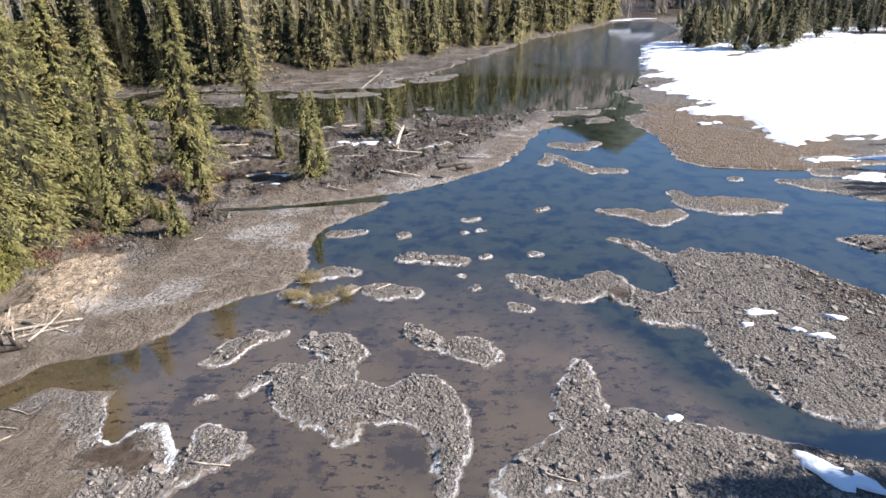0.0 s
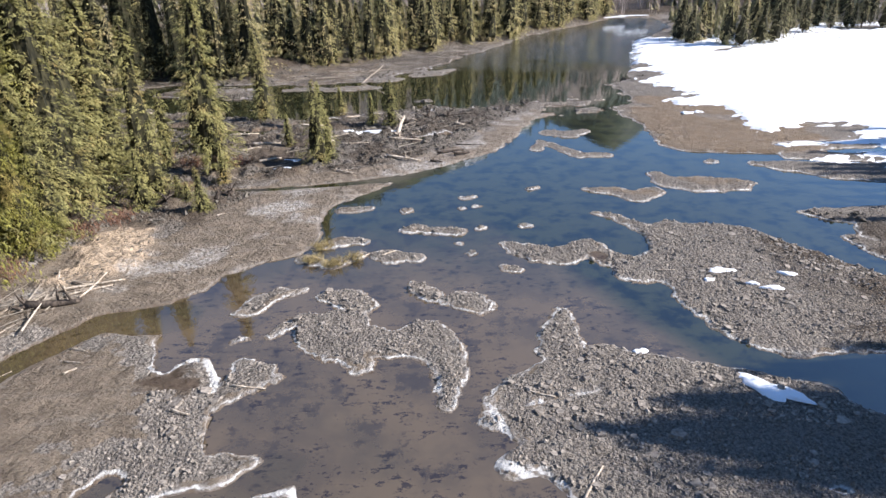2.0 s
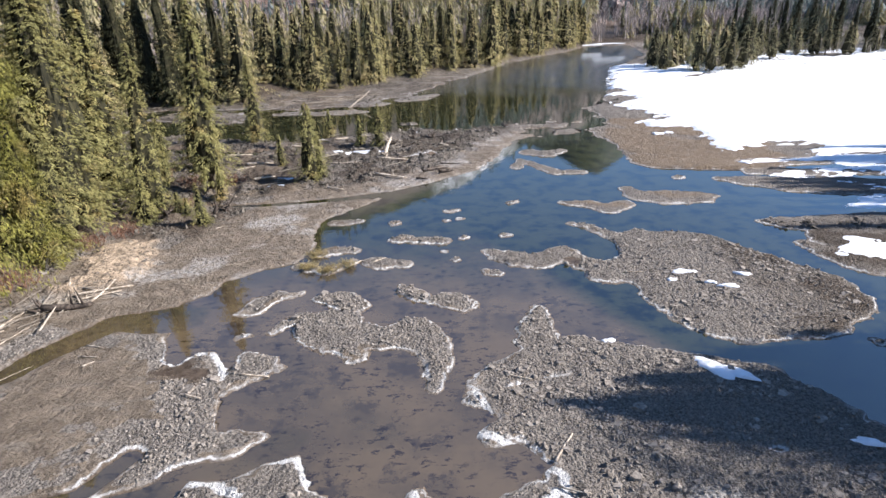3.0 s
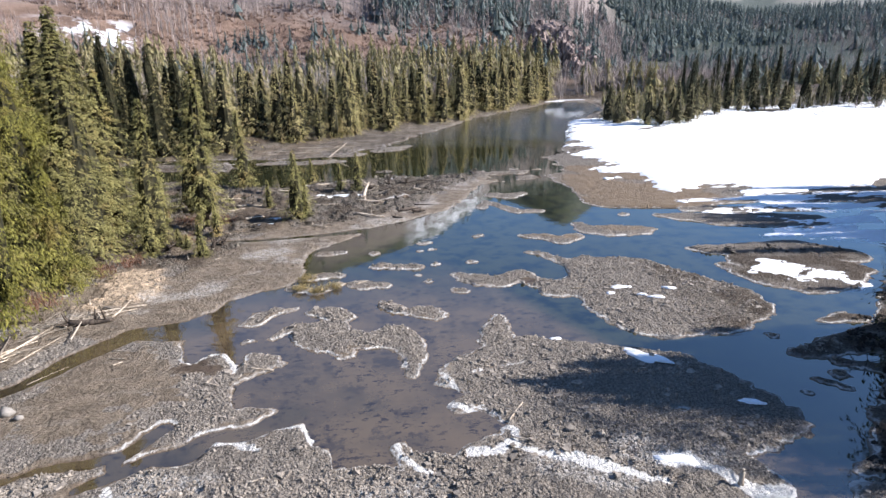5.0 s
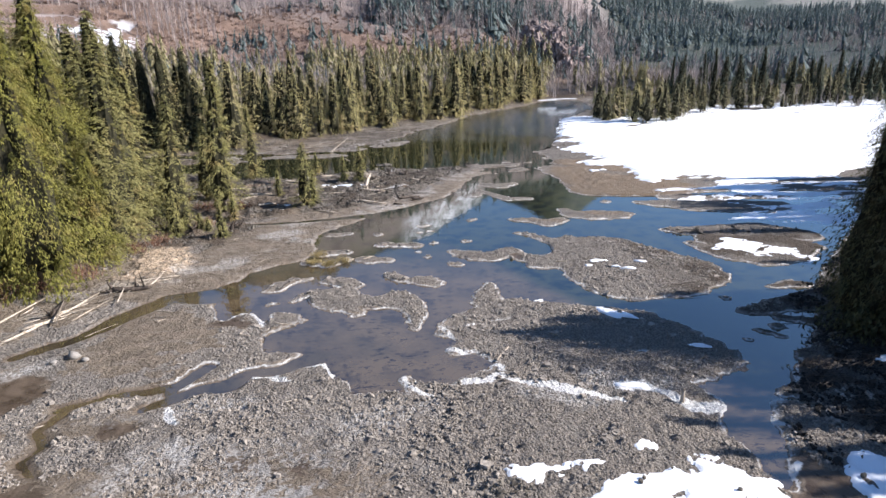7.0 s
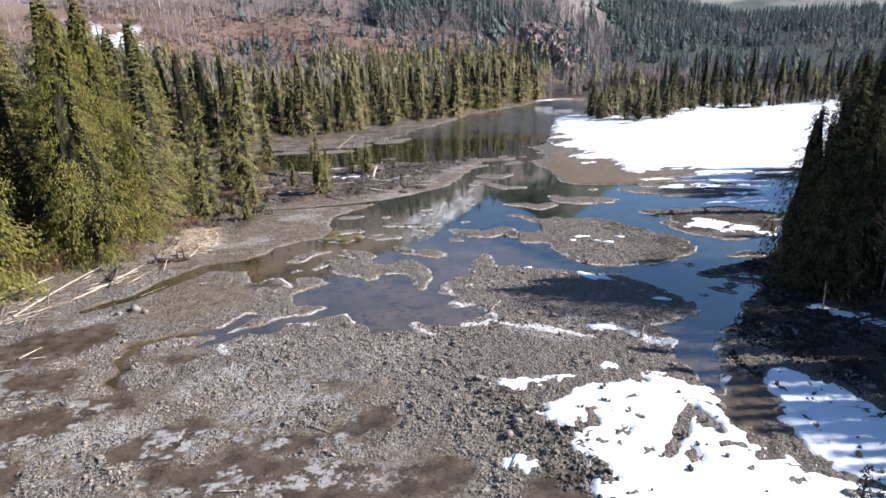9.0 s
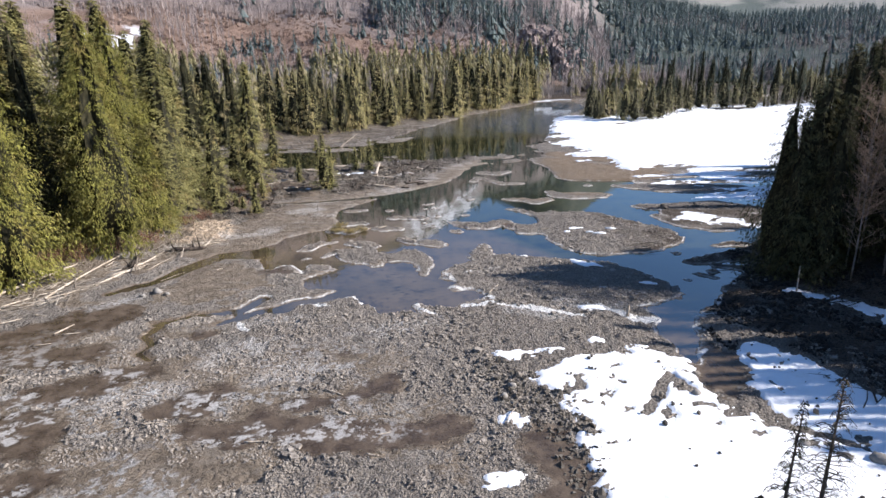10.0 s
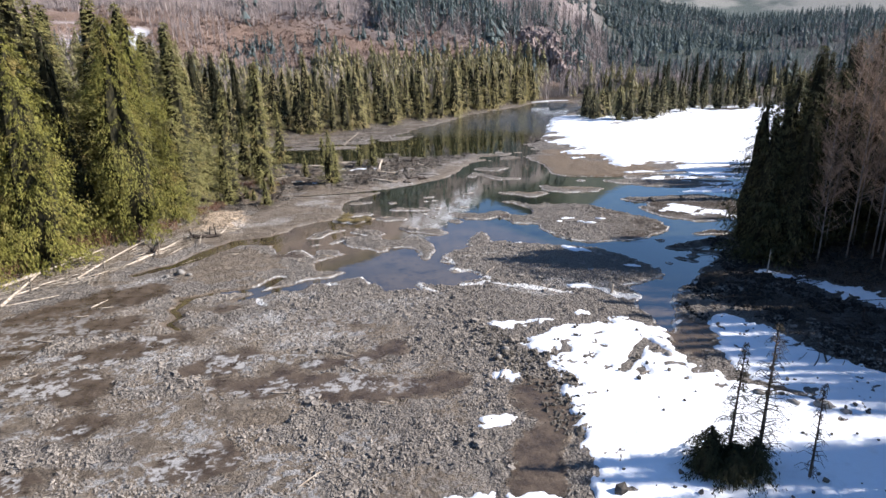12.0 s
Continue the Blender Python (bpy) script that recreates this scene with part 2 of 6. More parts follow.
SLOPEBRUSH = rough_material("dry_slope_brush", (0.17, 0.115, 0.09), (0.36, 0.26, 0.205))
LITTER = rough_material("bleached_wood_litter", (0.10, 0.08, 0.06), (0.46, 0.40, 0.32), 3.0)
# Near-black needles: shade painted into the colour of bushes, saplings and gap trees.
SHADELEAF = leaf_material("shade_dark_needles", (0.018, 0.022, 0.012), (0.075, 0.075, 0.035), (0.09, 0.07, 0.04))
DRYGRASS = rough_material("dry_grass", (0.20, 0.15, 0.06), (0.42, 0.34, 0.17))
STONE = rough_material("river_stone", (0.16, 0.15, 0.135), (0.36, 0.33, 0.29))


# ---- the lie of the land ----
def grain(x, y, seed=0):
    """Smooth lattice noise, 0 to 1, on arrays."""
    xi, yi = np.floor(x).astype(np.int64), np.floor(y).astype(np.int64)
    fx, fy = x - xi, y - yi
    fx, fy = fx * fx * (3 - 2 * fx), fy * fy * (3 - 2 * fy)

    def corner(i, j):
        h = (i * 374761393 + j * 668265263 + seed * 1274126177) & 0xFFFFFFFF
        h = ((h ^ (h >> 13)) * 1274126177) & 0xFFFFFFFF
        return ((h ^ (h >> 16)) & 0xFFFF) / 65535.0

    a = corner(xi, yi) * (1 - fx) + corner(xi + 1, yi) * fx
    b = corner(xi, yi + 1) * (1 - fx) + corner(xi + 1, yi + 1) * fx
    return a * (1 - fy) + b * fy


def fractal(x, y, scale, octaves=4, seed=0, gain=0.5):
    total, amp, norm = 0.0, 1.0, 0.0
    for k in range(octaves):
        total = total + amp * grain(x * scale + 17.3 * k, y * scale - 9.1 * k, seed + k)
        norm += amp
        amp, scale = amp * gain, scale * 2.03
    return total / norm


def step(v, lo, hi):
    t = np.clip((v - lo) / (hi - lo), 0, 1)
    return t * t * (3 - 2 * t)


def stroke(X, Y, nodes, reach=4.0):
    """How far inside (positive) or outside a rounded stroke of (x, y, radius) nodes each place lies."""
    out = np.full(X.shape, -99.0)
    if len(nodes) == 1:
        nodes = [nodes[0], nodes[0]]
    for (ax, ay, ar), (bx, by, br) in zip(nodes, nodes[1:]):
        pad = max(ar, br) + reach
        near = (X > min(ax, bx) - pad) & (X < max(ax, bx) + pad) & (Y > min(ay, by) - pad) & (Y < max(ay, by) + pad)
        if not near.any():
            continue
        px, py = X[near] - ax, Y[near] - ay
        dx, dy = bx - ax, by - ay
        t = np.clip((px * dx + py * dy) / (dx * dx + dy * dy + 1e-9), 0, 1)
        d = ar + (br - ar) * t - np.hypot(px - dx * t, py - dy * t)
        out[near] = np.maximum(out[near], d)
    return out


def strokes(X, Y, many, reach=4.0):
    out = np.full(X.shape, -99.0)
    for nodes in many:
        out = np.maximum(out, stroke(X, Y, nodes, reach))
    return out


def line(v, *nodes):
    """A shore or bank line through (place, value) nodes."""
    return np.interp(v, [n[0] for n in nodes], [n[1] for n in nodes])


# Mud islands and bars standing in the water: strokes of (x, y, half width).
POOL_ISLANDS = (
    [(-6.1, 23.3, 0.55), (-5.0, 23.1, 1.0), (-4.3, 22.3, 0.84), (-4.6, 21.6, 0.7)], [(-5.0, 20.8, 1.3), (-5.6, 20.1, 1.5), (-5.1, 19.1, 1.35), (-4.0, 18.2, 1.0), (-3.5, 17.3, 0.45)],
    [(-3.9, 19.2, 1.15), (-2.3, 18.9, 1.15), (-1.1, 19.3, 1.4), (-0.2, 18.1, 1.0), (0.2, 16.7, 0.6), (0.2, 15.4, 0.42), (0.1, 14.5, 0.2)],
    [(-8.1, 19.8, 0.25), (-7.4, 20.6, 0.4), (-6.8, 21.2, 0.6)], [(-10.3, 21.8, 0.35), (-9.7, 22.0, 0.5), (-9.4, 23.1, 0.85), (-8.5, 23.8, 0.65), (-7.5, 24.1, 0.15)],
    [(-1.7, 24.6, 0.25), (-1.0, 23.5, 0.6), (-0.1, 22.8, 0.35), (1.2, 22.6, 0.9), (1.9, 22.0, 0.65)],
)
MAIN_BAR = (
    [(5.6, 21.0, 0.6), (5.4, 19.8, 0.88), (5.2, 18.2, 1.15)], [(2.6, 14.9, 0.95), (4.4, 16.0, 1.2), (6.5, 16.8, 1.6), (9.0, 15.6, 1.75), (11.6, 15.3, 1.4), (14.2, 14.0, 1.6)],
    [(1.7, 13.6, 0.5), (3.2, 13.4, 1.2), (6.8, 13.0, 2.4), (10.6, 12.6, 2.6), (13.9, 12.2, 2.4), (15.2, 9.8, 2.3), (16.6, 9.0, 1.2)],
    [(2.3, 11.4, 0.6), (3.6, 12.0, 0.9), (5.4, 10.4, 1.4)], [(4.9, 8.6, 1.26), (8.5, 9.2, 2.4), (12.1, 8.0, 2.2), (14.4, 8.2, 1.7), (16.2, 8.2, 1.0)],
)
UPPER_BAR = (
    [(14.6, 31.0, 1.5), (17.5, 29.5, 2.4), (19.0, 26.5, 2.6), (21.5, 23.2, 2.5), (21.6, 21.4, 2.2), (18.5, 19.7, 2.3), (15.4, 20.1, 2.8), (14.2, 22.6, 2.5), (14.6, 26.5, 2.6), (14.4, 29.5, 1.8)],
    [(16.5, 24.0, 3.5), (18.0, 22.5, 3.0)], [(10.6, 25.3, 1.2), (12.2, 25.8, 2.0)],
    [(3.8, 29.7, 0.35), (4.5, 28.7, 0.8), (5.6, 27.8, 1.0), (6.9, 27.7, 1.15), (8.7, 28.9, 1.1), (9.1, 27.5, 0.9), (10.4, 26.2, 1.0)],
)
MIDDLE_BARS = (
    [(10.3, 34.4, 0.2), (11.5, 33.5, 0.45), (12.4, 32.1, 0.6), (13.3, 31.0, 0.8)],
    [(10.9, 39.0, 0.4), (12.8, 38.6, 0.85), (14.2, 37.3, 1.1), (15.8, 38.5, 0.8)], [(17.2, 42.2, 0.7), (17.6, 40.4, 1.3), (19.5, 39.6, 1.8), (22.0, 39.6, 1.4), (23.6, 39.9, 0.4)],
    [(26.2, 44.6, 0.5), (28.7, 43.6, 1.5), (31.3, 42.4, 2.3), (34.0, 41.6, 2.5), (39.0, 41.5, 3.0)],
)
OUTER_BARS = (
    [(30.0, 46.5, 0.8), (36.0, 46.0, 1.6), (42.0, 45.0, 1.8)], [(24.1, 33.7, 0.3), (25.6, 33.0, 1.1), (29.0, 32.6, 1.9), (33.0, 32.4, 2.3), (35.5, 30.5, 1.9)],
    [(28.0, 29.5, 2.5), (31.5, 28.3, 2.8), (34.4, 27.0, 1.0), (31.0, 24.4, 1.2), (28.2, 24.2, 1.5), (26.2, 26.4, 1.4), (24.8, 29.2, 0.6)],
    [(22.4, 63.7, 0.73), (24.3, 57.5, 3.03), (27.5, 52.6, 3.6), (31.0, 52.4, 3.4), (35.1, 56.7, 3.2)],
    [(-2.4, 32.0, 0.55), (-1.4, 32.2, 0.6)], [(-0.6, 31.8, 0.75), (0.7, 31.6, 0.75)], [(-3.8, 28.3, 0.5), (-2.9, 28.0, 0.85), (-1.6, 27.9, 0.5)],
    [(-8.2, 27.9, 0.5), (-7.5, 27.5, 0.55)], [(-6.6, 26.9, 0.4), (-5.8, 27.4, 0.4), (-5.0, 28.3, 0.4)], [(-7.4, 29.8, 0.5), (-6.4, 30.3, 0.7), (-5.6, 30.4, 0.4), (-4.8, 30.2, 0.28)],
)
ISLETS = (
    [(-41.5, 72.0, 1.0), (-38.7, 73.5, 1.2)], [(-38.0, 82.4, 1.0), (-35.0, 82.8, 1.0)], [(-30.5, 81.6, 1.0), (-26.5, 81.6, 1.1)], [(-28.0, 78.4, 0.9), (-25.4, 78.2, 0.9)],
    [(-22.0, 83.4, 0.9), (-18.0, 84.0, 0.9)], [(-11.3, 88.6, 0.9), (-7.6, 91.0, 0.9)], [(-3.6, 94.5, 0.8), (1.5, 99.0, 0.9)], [(-3.6, 71.6, 1.0), (0.2, 70.0, 1.1)],
    [(-6.9, 35.8, 0.5), (-5.3, 36.0, 0.5)], [(1.5, 37.8, 0.4), (2.3, 38.0, 0.35)], [(6.6, 39.5, 0.35), (7.2, 39.7, 0.35)], [(2.5, 32.1, 0.35)], [(-2.6, 35.5, 0.3)], [(1.3, 35.8, 0.3)], [(2.4, 36.0, 0.25)], [(1.0, 29.6, 0.3)],
    [(1.6, 28.3, 0.28)], [(3.6, 26.2, 0.35), (4.2, 26.0, 0.25)], [(-9.7, 19.4, 0.25), (-9.3, 19.6, 0.22)], [(5.3, 32.3, 0.35)], [(10.8, 56.8, 1.0), (12.5, 55.7, 1.4), (14.3, 56.6, 0.7)],
    [(8.8, 50.5, 0.6), (9.5, 53.0, 0.5), (12.4, 48.2, 0.8), (14.5, 48.2, 0.67)], [(22.8, 45.5, 0.6)],
    [(-9.2, 15.0, 0.5), (-8.6, 15.9, 0.85), (-8.2, 16.6, 0.95), (-8.7, 17.6, 0.5)], [(-7.8, 16.6, 0.6), (-7.1, 16.4, 0.15)], [(-10.6, 11.3, 0.6), (-8.5, 11.4, 0.6), (-6.9, 11.6, 0.4)],
)
NEAR_BARS = (
    [(-8.4, 8.6, 0.6), (-7.6, 8.5, 0.7), (-6.4, 7.4, 0.9), (-5.4, 9.6, 0.55), (-4.9, 8.4, 0.9)], [(-0.8, 8.4, 0.2), (-0.3, 7.4, 0.45), (1.2, 6.9, 0.8)],
    [(7.7, 68.5, 1.2), (11.2, 68.2, 1.3), (16.0, 70.2, 1.0), (19.8, 72.0, 1.5), (26.1, 77.6, 2.2)], [(21.5, 14.6, 0.5), (25.1, 15.6, 1.2), (30.0, 15.5, 3.0)],
    [(20.8, 8.5, 0.4), (23.0, 9.5, 0.8), (28.0, 9.5, 2.0)], [(22.0, 12.2, 0.35)], [(21.2, 17.0, 0.35)], [(20.0, 6.4, 0.5), (21.6, 6.6, 0.7)],
    [(23.0, 13.6, 0.4), (24.5, 12.6, 0.8)], [(17.8, 5.0, 0.5), (19.2, 5.2, 0.6)], [(19.3, 10.8, 0.25)],
)
SHADED_BARS = (
    [(-34.0, 80.5, 0.8), (-29.0, 81.5, 1.2), (-24.0, 81.0, 0.9)], [(-16.0, 82.5, 0.4), (-12.0, 84.5, 0.6), (-8.0, 87.5, 0.4)], [(-2.0, 95.0, 0.4), (1.0, 98.0, 0.5), (3.5, 101.0, 0.3)],
    [(20.6, 11.8, 0.3), (21.4, 11.2, 0.25)], [(25.5, 18.6, 0.5), (28.0, 18.8, 0.6)],
)
ISLANDS = POOL_ISLANDS + MAIN_BAR + UPPER_BAR + MIDDLE_BARS + OUTER_BARS + ISLETS + NEAR_BARS + SHADED_BARS
# Streams, cracks and inlets cut into the mud.
NEAR_STREAMS = (
    [(-22.5, 13.2, 0.35), (-20.2, 15.2, 0.55), (-18.8, 18.2, 0.75), (-16.6, 21.2, 0.9), (-13.5, 21.6, 1.4)],
    [(-17.3, 7.2, 0.2), (-15.6, 8.2, 0.25), (-13.6, 8.5, 0.32), (-12.3, 9.0, 0.42), (-11.7, 10.0, 0.42), (-11.3, 10.8, 0.35)],
    [(-13.3, 6.9, 0.25), (-12.5, 7.4, 0.45), (-11.4, 8.3, 0.5), (-9.9, 8.8, 0.7), (-8.9, 9.9, 0.3), (-7.5, 10.1, 0.5), (-6.3, 10.9, 0.55), (-5.6, 11.6, 0.6)], [(-12.6, 8.8, 0.3), (-12.3, 7.9, 0.4)],
    [(-16.9, 7.4, 0.12), (-17.4, 5.4, 0.16), (-16.5, 4.2, 0.1), (-16.9, 3.2, 0.16), (-15.9, 2.2, 0.06)],
    [(-22.0, 41.0, 0.25), (-14.0, 40.6, 0.3), (-9.0, 41.3, 0.4), (-3.5, 42.6, 0.8)],
)
MARSH_STREAMS = (
    [(16.6, 5.9, 1.0), (15.6, 4.8, 0.9), (15.0, 3.5, 0.9), (14.4, 2.2, 1.15), (14.3, 0.9, 0.75), (13.9, -0.4, 0.45), (13.6, -1.2, 0.2)], [(-30.0, 62.0, 1.2), (-20.0, 58.5, 1.0), (-12.0, 64.0, 0.8)],
    [(-3.0, 54.0, 1.0), (0.5, 56.0, 0.8)], [(34.0, 47.6, 0.5), (40.0, 47.8, 1.0), (48.0, 46.0, 1.5)], [(38.0, 44.2, 0.5), (46.0, 42.5, 1.2)],
    [(31.0, 50.2, 0.3), (36.0, 50.6, 0.6), (42.0, 49.6, 0.5)], [(-24.0, 68.0, 2.0), (-16.0, 66.0, 2.0), (-10.0, 70.0, 2.0)],
)
STREAMS = NEAR_STREAMS + MARSH_STREAMS
# Smooth brown mud pools among the clods.
POOLS = (
    [(-23.7, 3.0, 0.8), (-20.9, 2.4, 1.3), (-19.3, 3.3, 1.0)], [(-20.5, -1.7, 0.9), (-18.7, -1.2, 1.4), (-16.9, -0.2, 1.4), (-15.2, 0.8, 0.5)], [(-21.0, -4.4, 1.5), (-19.2, -4.4, 1.6), (-17.8, -5.5, 1.1)],
    [(-13.4, -3.8, 0.75), (-11.8, -3.0, 1.1), (-10.3, -1.6, 0.4)], [(-11.6, -5.3, 0.6), (-9.3, -5.8, 1.1), (-8.3, -4.9, 0.8), (-5.8, -6.1, 1.3), (-3.6, -6.5, 1.3), (-1.4, -6.6, 1.2), (0.4, -6.4, 0.9)],
    [(-6.7, -3.6, 0.95), (-5.1, -3.5, 0.6), (-2.9, -2.4, 1.1)], [(-11.8, -12.0, 0.9), (-10.4, -11.8, 1.3)], [(4.1, -7.7, 1.1), (4.3, -10.6, 0.9), (2.9, -13.0, 1.3), (2.4, -15.0, 1.2)],
    [(-17.5, -12.3, 1.0), (-20.0, -13.5, 1.6)], [(-24.3, 1.9, 1.4), (-24.0, -1.0, 1.0)], [(-13.5, 5.0, 0.7)], [(-21.0, 8.5, 2.2), (-25.0, 4.0, 2.4)], [(-5.1, 1.2, 0.6), (-7.6, 2.0, 0.5)],
    [(9.0, 27.2, 0.6)], [(-11.6, 16.3, 0.8), (-10.6, 15.9, 0.7)], [(14.9, 0.0, 0.9), (14.7, -1.8, 1.3), (14.1, -3.4, 1.2), (13.7, -4.8, 0.6)], [(-17.0, -8.6, 1.0)],
)
# White mineral crust lying in lines across the mud.
NEAR_CRUSTS = (
    [(1.7, 14.1, 0.12), (2.2, 12.8, 0.12), (1.7, 11.4, 0.14), (3.3, 10.5, 0.14), (4.4, 8.9, 0.16), (4.3, 7.7, 0.2), (5.1, 7.2, 0.2), (6.5, 6.7, 0.34), (7.7, 5.9, 0.36), (8.5, 5.5, 0.22), (9.6, 4.9, 0.1)],
    [(10.1, 6.3, 0.5), (11.0, 6.1, 0.4), (11.9, 5.3, 0.19), (12.2, 4.5, 0.23), (12.8, 3.9, 0.42), (13.6, 4.0, 0.42), (14.8, 4.1, 0.25), (14.5, 4.5, 0.14), (13.9, 5.3, 0.12), (14.9, 6.0, 0.12), (15.4, 6.5, 0.1)],
    [(-0.8, 8.5, 0.1), (-0.7, 7.8, 0.1), (0.1, 6.7, 0.14), (0.8, 6.3, 0.12)], [(2.4, 7.5, 0.36), (3.4, 7.4, 0.3), (4.0, 8.2, 0.2)], [(-12.1, 6.8, 0.12), (-11.7, 5.8, 0.2), (-11.2, 5.2, 0.1)],
)
EDGE_CRUSTS = (
    [(-12.6, 17.3, 0.1), (-11.9, 17.0, 0.14), (-11.2, 17.8, 0.14), (-10.4, 17.7, 0.14), (-9.6, 16.6, 0.14), (-9.4, 15.6, 0.1)], [(-8.9, 9.3, 0.16), (-7.8, 9.2, 0.16), (-6.7, 8.5, 0.12)],
    [(-6.0, 10.2, 0.1), (-5.0, 10.3, 0.14), (-4.4, 8.9, 0.14)], [(15.4, 2.6, 0.15), (16.0, 4.2, 0.2), (17.2, 4.6, 0.12)], [(15.7, 3.6, 0.12), (15.8, 2.7, 0.16), (16.1, 2.2, 0.08)], [(14.9, -0.2, 0.1), (14.3, -0.7, 0.16), (13.7, -1.1, 0.12)], [(8.7, 18.8, 0.4), (8.5, 17.9, 0.28)],
)
CRUSTS = NEAR_CRUSTS + EDGE_CRUSTS
# Thin grey films of it.
THIN_CRUSTS = (
    [(-10.5, 3.0, 0.9), (-12.5, 1.0, 0.9)], [(-15.5, -2.6, 0.9), (-13.5, -1.6, 0.9)], [(-9.0, -1.2, 1.0), (-7.0, 0.2, 0.8)], [(-3.0, 4.0, 0.8), (-1.5, 5.2, 0.8), (0.6, 5.6, 0.6)],
    [(-20.5, 11.5, 0.6), (-22.5, 9.6, 0.4)], [(-12.8, 35.5, 0.8), (-10.5, 36.5, 0.8)], [(-11.0, 6.4, 0.8), (-8.6, 6.6, 0.8)], [(9.0, 6.9, 0.9), (12.5, 6.2, 0.8)], [(5.5, 6.6, 0.9), (8.5, 5.4, 0.8)],
)


# Old snow lying on the near bank.
NEAR_SNOW = (
    [(3.2, 0.4, 0.35), (5.0, 0.2, 0.4), (7.0, 0.6, 0.3)],
    [(5.6, -2.6, 1.2), (8.0, -1.8, 1.6), (11.0, -0.9, 1.3), (12.6, -1.6, 0.9)],
    [(7.5, -5.5, 2.0), (10.5, -4.5, 2.6), (9.5, -9.5, 4.2), (9.5, -15.0, 5.0), (10.0, -24.0, 6.0)],
    [(13.0, -10.0, 2.6), (15.5, -13.5, 4.2), (18.0, -22.0, 7.0)],
    [(11.0, -2.4, 1.1), (11.3, -4.4, 1.3), (12.2, -6.2, 1.3), (13.0, -8.6, 1.5)],
    [(17.9, -0.9, 1.1), (17.8, -2.2, 1.9), (17.7, -3.8, 2.3), (17.6, -6.2, 3.0), (18.5, -9.0, 3.5), (20.5, -12.0, 4.0), (24.0, -18.0, 6.0), (28.0, -26.0, 8.0)],
    [(25.0, 7.2, 0.5), (26.3, 5.6, 0.6), (27.3, 3.2, 0.7), (28.6, -0.2, 0.8), (29.5, -5.0, 0.9)],
    [(1.2, -10.6, 0.5), (2.0, -10.0, 0.4)], [(-1.5, -15.6, 0.5), (1.0, -15.0, 0.4), (3.0, -15.5, 0.4)], [(8.9, 1.5, 0.3), (9.6, 1.4, 0.25)],
    [(2.7, -5.9, 0.25), (3.4, -6.2, 0.2)],
)


def lay(X, Y):
    """Height and surface kinds of the ground at the places X, Y."""
    wob = (fractal(X, Y, 0.55, 3, 5) - 0.5) * 1.1 + (fractal(X, Y, 2.2, 3, 9) - 0.5) * 0.5
    xl = line(Y, (18, -13.0), (20.5, -13.5), (22.4, -16.0), (23, -14.1), (24.3, -12.9), (25.9, -12.4), (27.5, -10.7), (28.5, -8.6),
              (30.6, -7.8), (33.7, -8.3), (36.4, -8.2), (38.7, -6.4), (40.3, -4.6), (43.2, -3.6), (46.3, 0.7), (49.9, 4.6),
              (54.1, 7.0), (60.2, 9.4), (64, 11.0), (70, 13.0), (90, 14.0))
    xr = line(Y, (3, 17.2), (4.7, 18), (7.9, 20.2), (11.6, 24), (16.3, 27), (21, 31), (33, 43), (42, 50), (46.4, 50), (47.2, 34), (47.9, 26), (48.7, 21.6),
              (51, 20.3), (66, 21.4), (80, 23.5), (92, 29), (108, 35), (134, 43), (162, 60), (196, 66), (240, 100))
    yn = line(X, (-15.8, 21.1), (-15.1, 20.8), (-14.1, 19.8), (-13.2, 19.0), (-12.6, 17.4), (-11.9, 17.1), (-11.2, 17.9), (-10.4, 17.8), (-9.5, 16.4), (-9.3, 14.8), (-8.8, 12.8),
              (-8.5, 12.1), (-6.5, 11.3), (-6.1, 10.3), (-5.0, 10.4), (-4.4, 8.9), (-3.6, 8.4), (-3.4, 7.3), (-2.1, 7.4), (-1.1, 7.0), (0.6, 6.7), (1.6, 7.6), (3.1, 9.0), (5, 9.2),
              (13, 8), (14.2, 5.2), (14.8, 4), (18, 4.5), (21, 8), (40, 20))
    ys = line(X, (-60, 79), (-40, 74), (-30, 69.5), (-21, 65.5), (-14, 64), (-9, 63.8), (-4, 68), (7.5, 69.6), (13, 66.5), (14, 60), (30, 60))
    yb = line(X, (-80, 83), (-46, 84), (-40, 88), (-26, 84), (-18, 86), (-12, 90), (-6, 96), (-0.3, 101), (3, 112), (10, 128), (24, 154), (42, 178), (51, 193),
              (66, 197), (100, 212))
    yt = line(X, (-80, 86), (-46, 88), (-30, 93), (-17, 108), (0, 124), (10, 133), (24, 157), (42, 181), (52, 196), (66, 199), (100, 216))
    pond = np.minimum(np.minimum(X - xl, xr - X), Y - yn)
    pond = np.where(Y > 85, -9.0, pond)
    river = np.minimum(np.minimum(Y - ys, yb - Y) * 0.7, xr - X)
    land = -np.maximum(pond, river) * 0.85
    land = np.maximum(land, strokes(X, Y, ISLANDS))
    floes = (fractal(X * 0.7, Y * 1.3, 0.5, 4, 191, 0.6) - 0.57) * 9.0 - 4.0 * (1 - step(stroke(X, Y, [(4.0, 64.0, 4.0), (12.0, 68.0, 5.0), (20.0, 72.0, 4.5)]), -1.5, 1.0))
    land = np.maximum(land, np.minimum(floes, 1.0))
    far = step(Y, 45, 80)
    ragged = (fractal(X * 0.55, Y * 1.5, 0.16, 5, 171, 0.6) - 0.5) * 9.0 * step(Y, 52, 70) * step(30 - X, 0, 10)
    land = land + wob * (0.45 + 1.5 * far) + ragged + (fractal(X, Y, 1.5, 4, 13, 0.65) - 0.5) * 0.75
    cut = strokes(X, Y, STREAMS) + 0.12
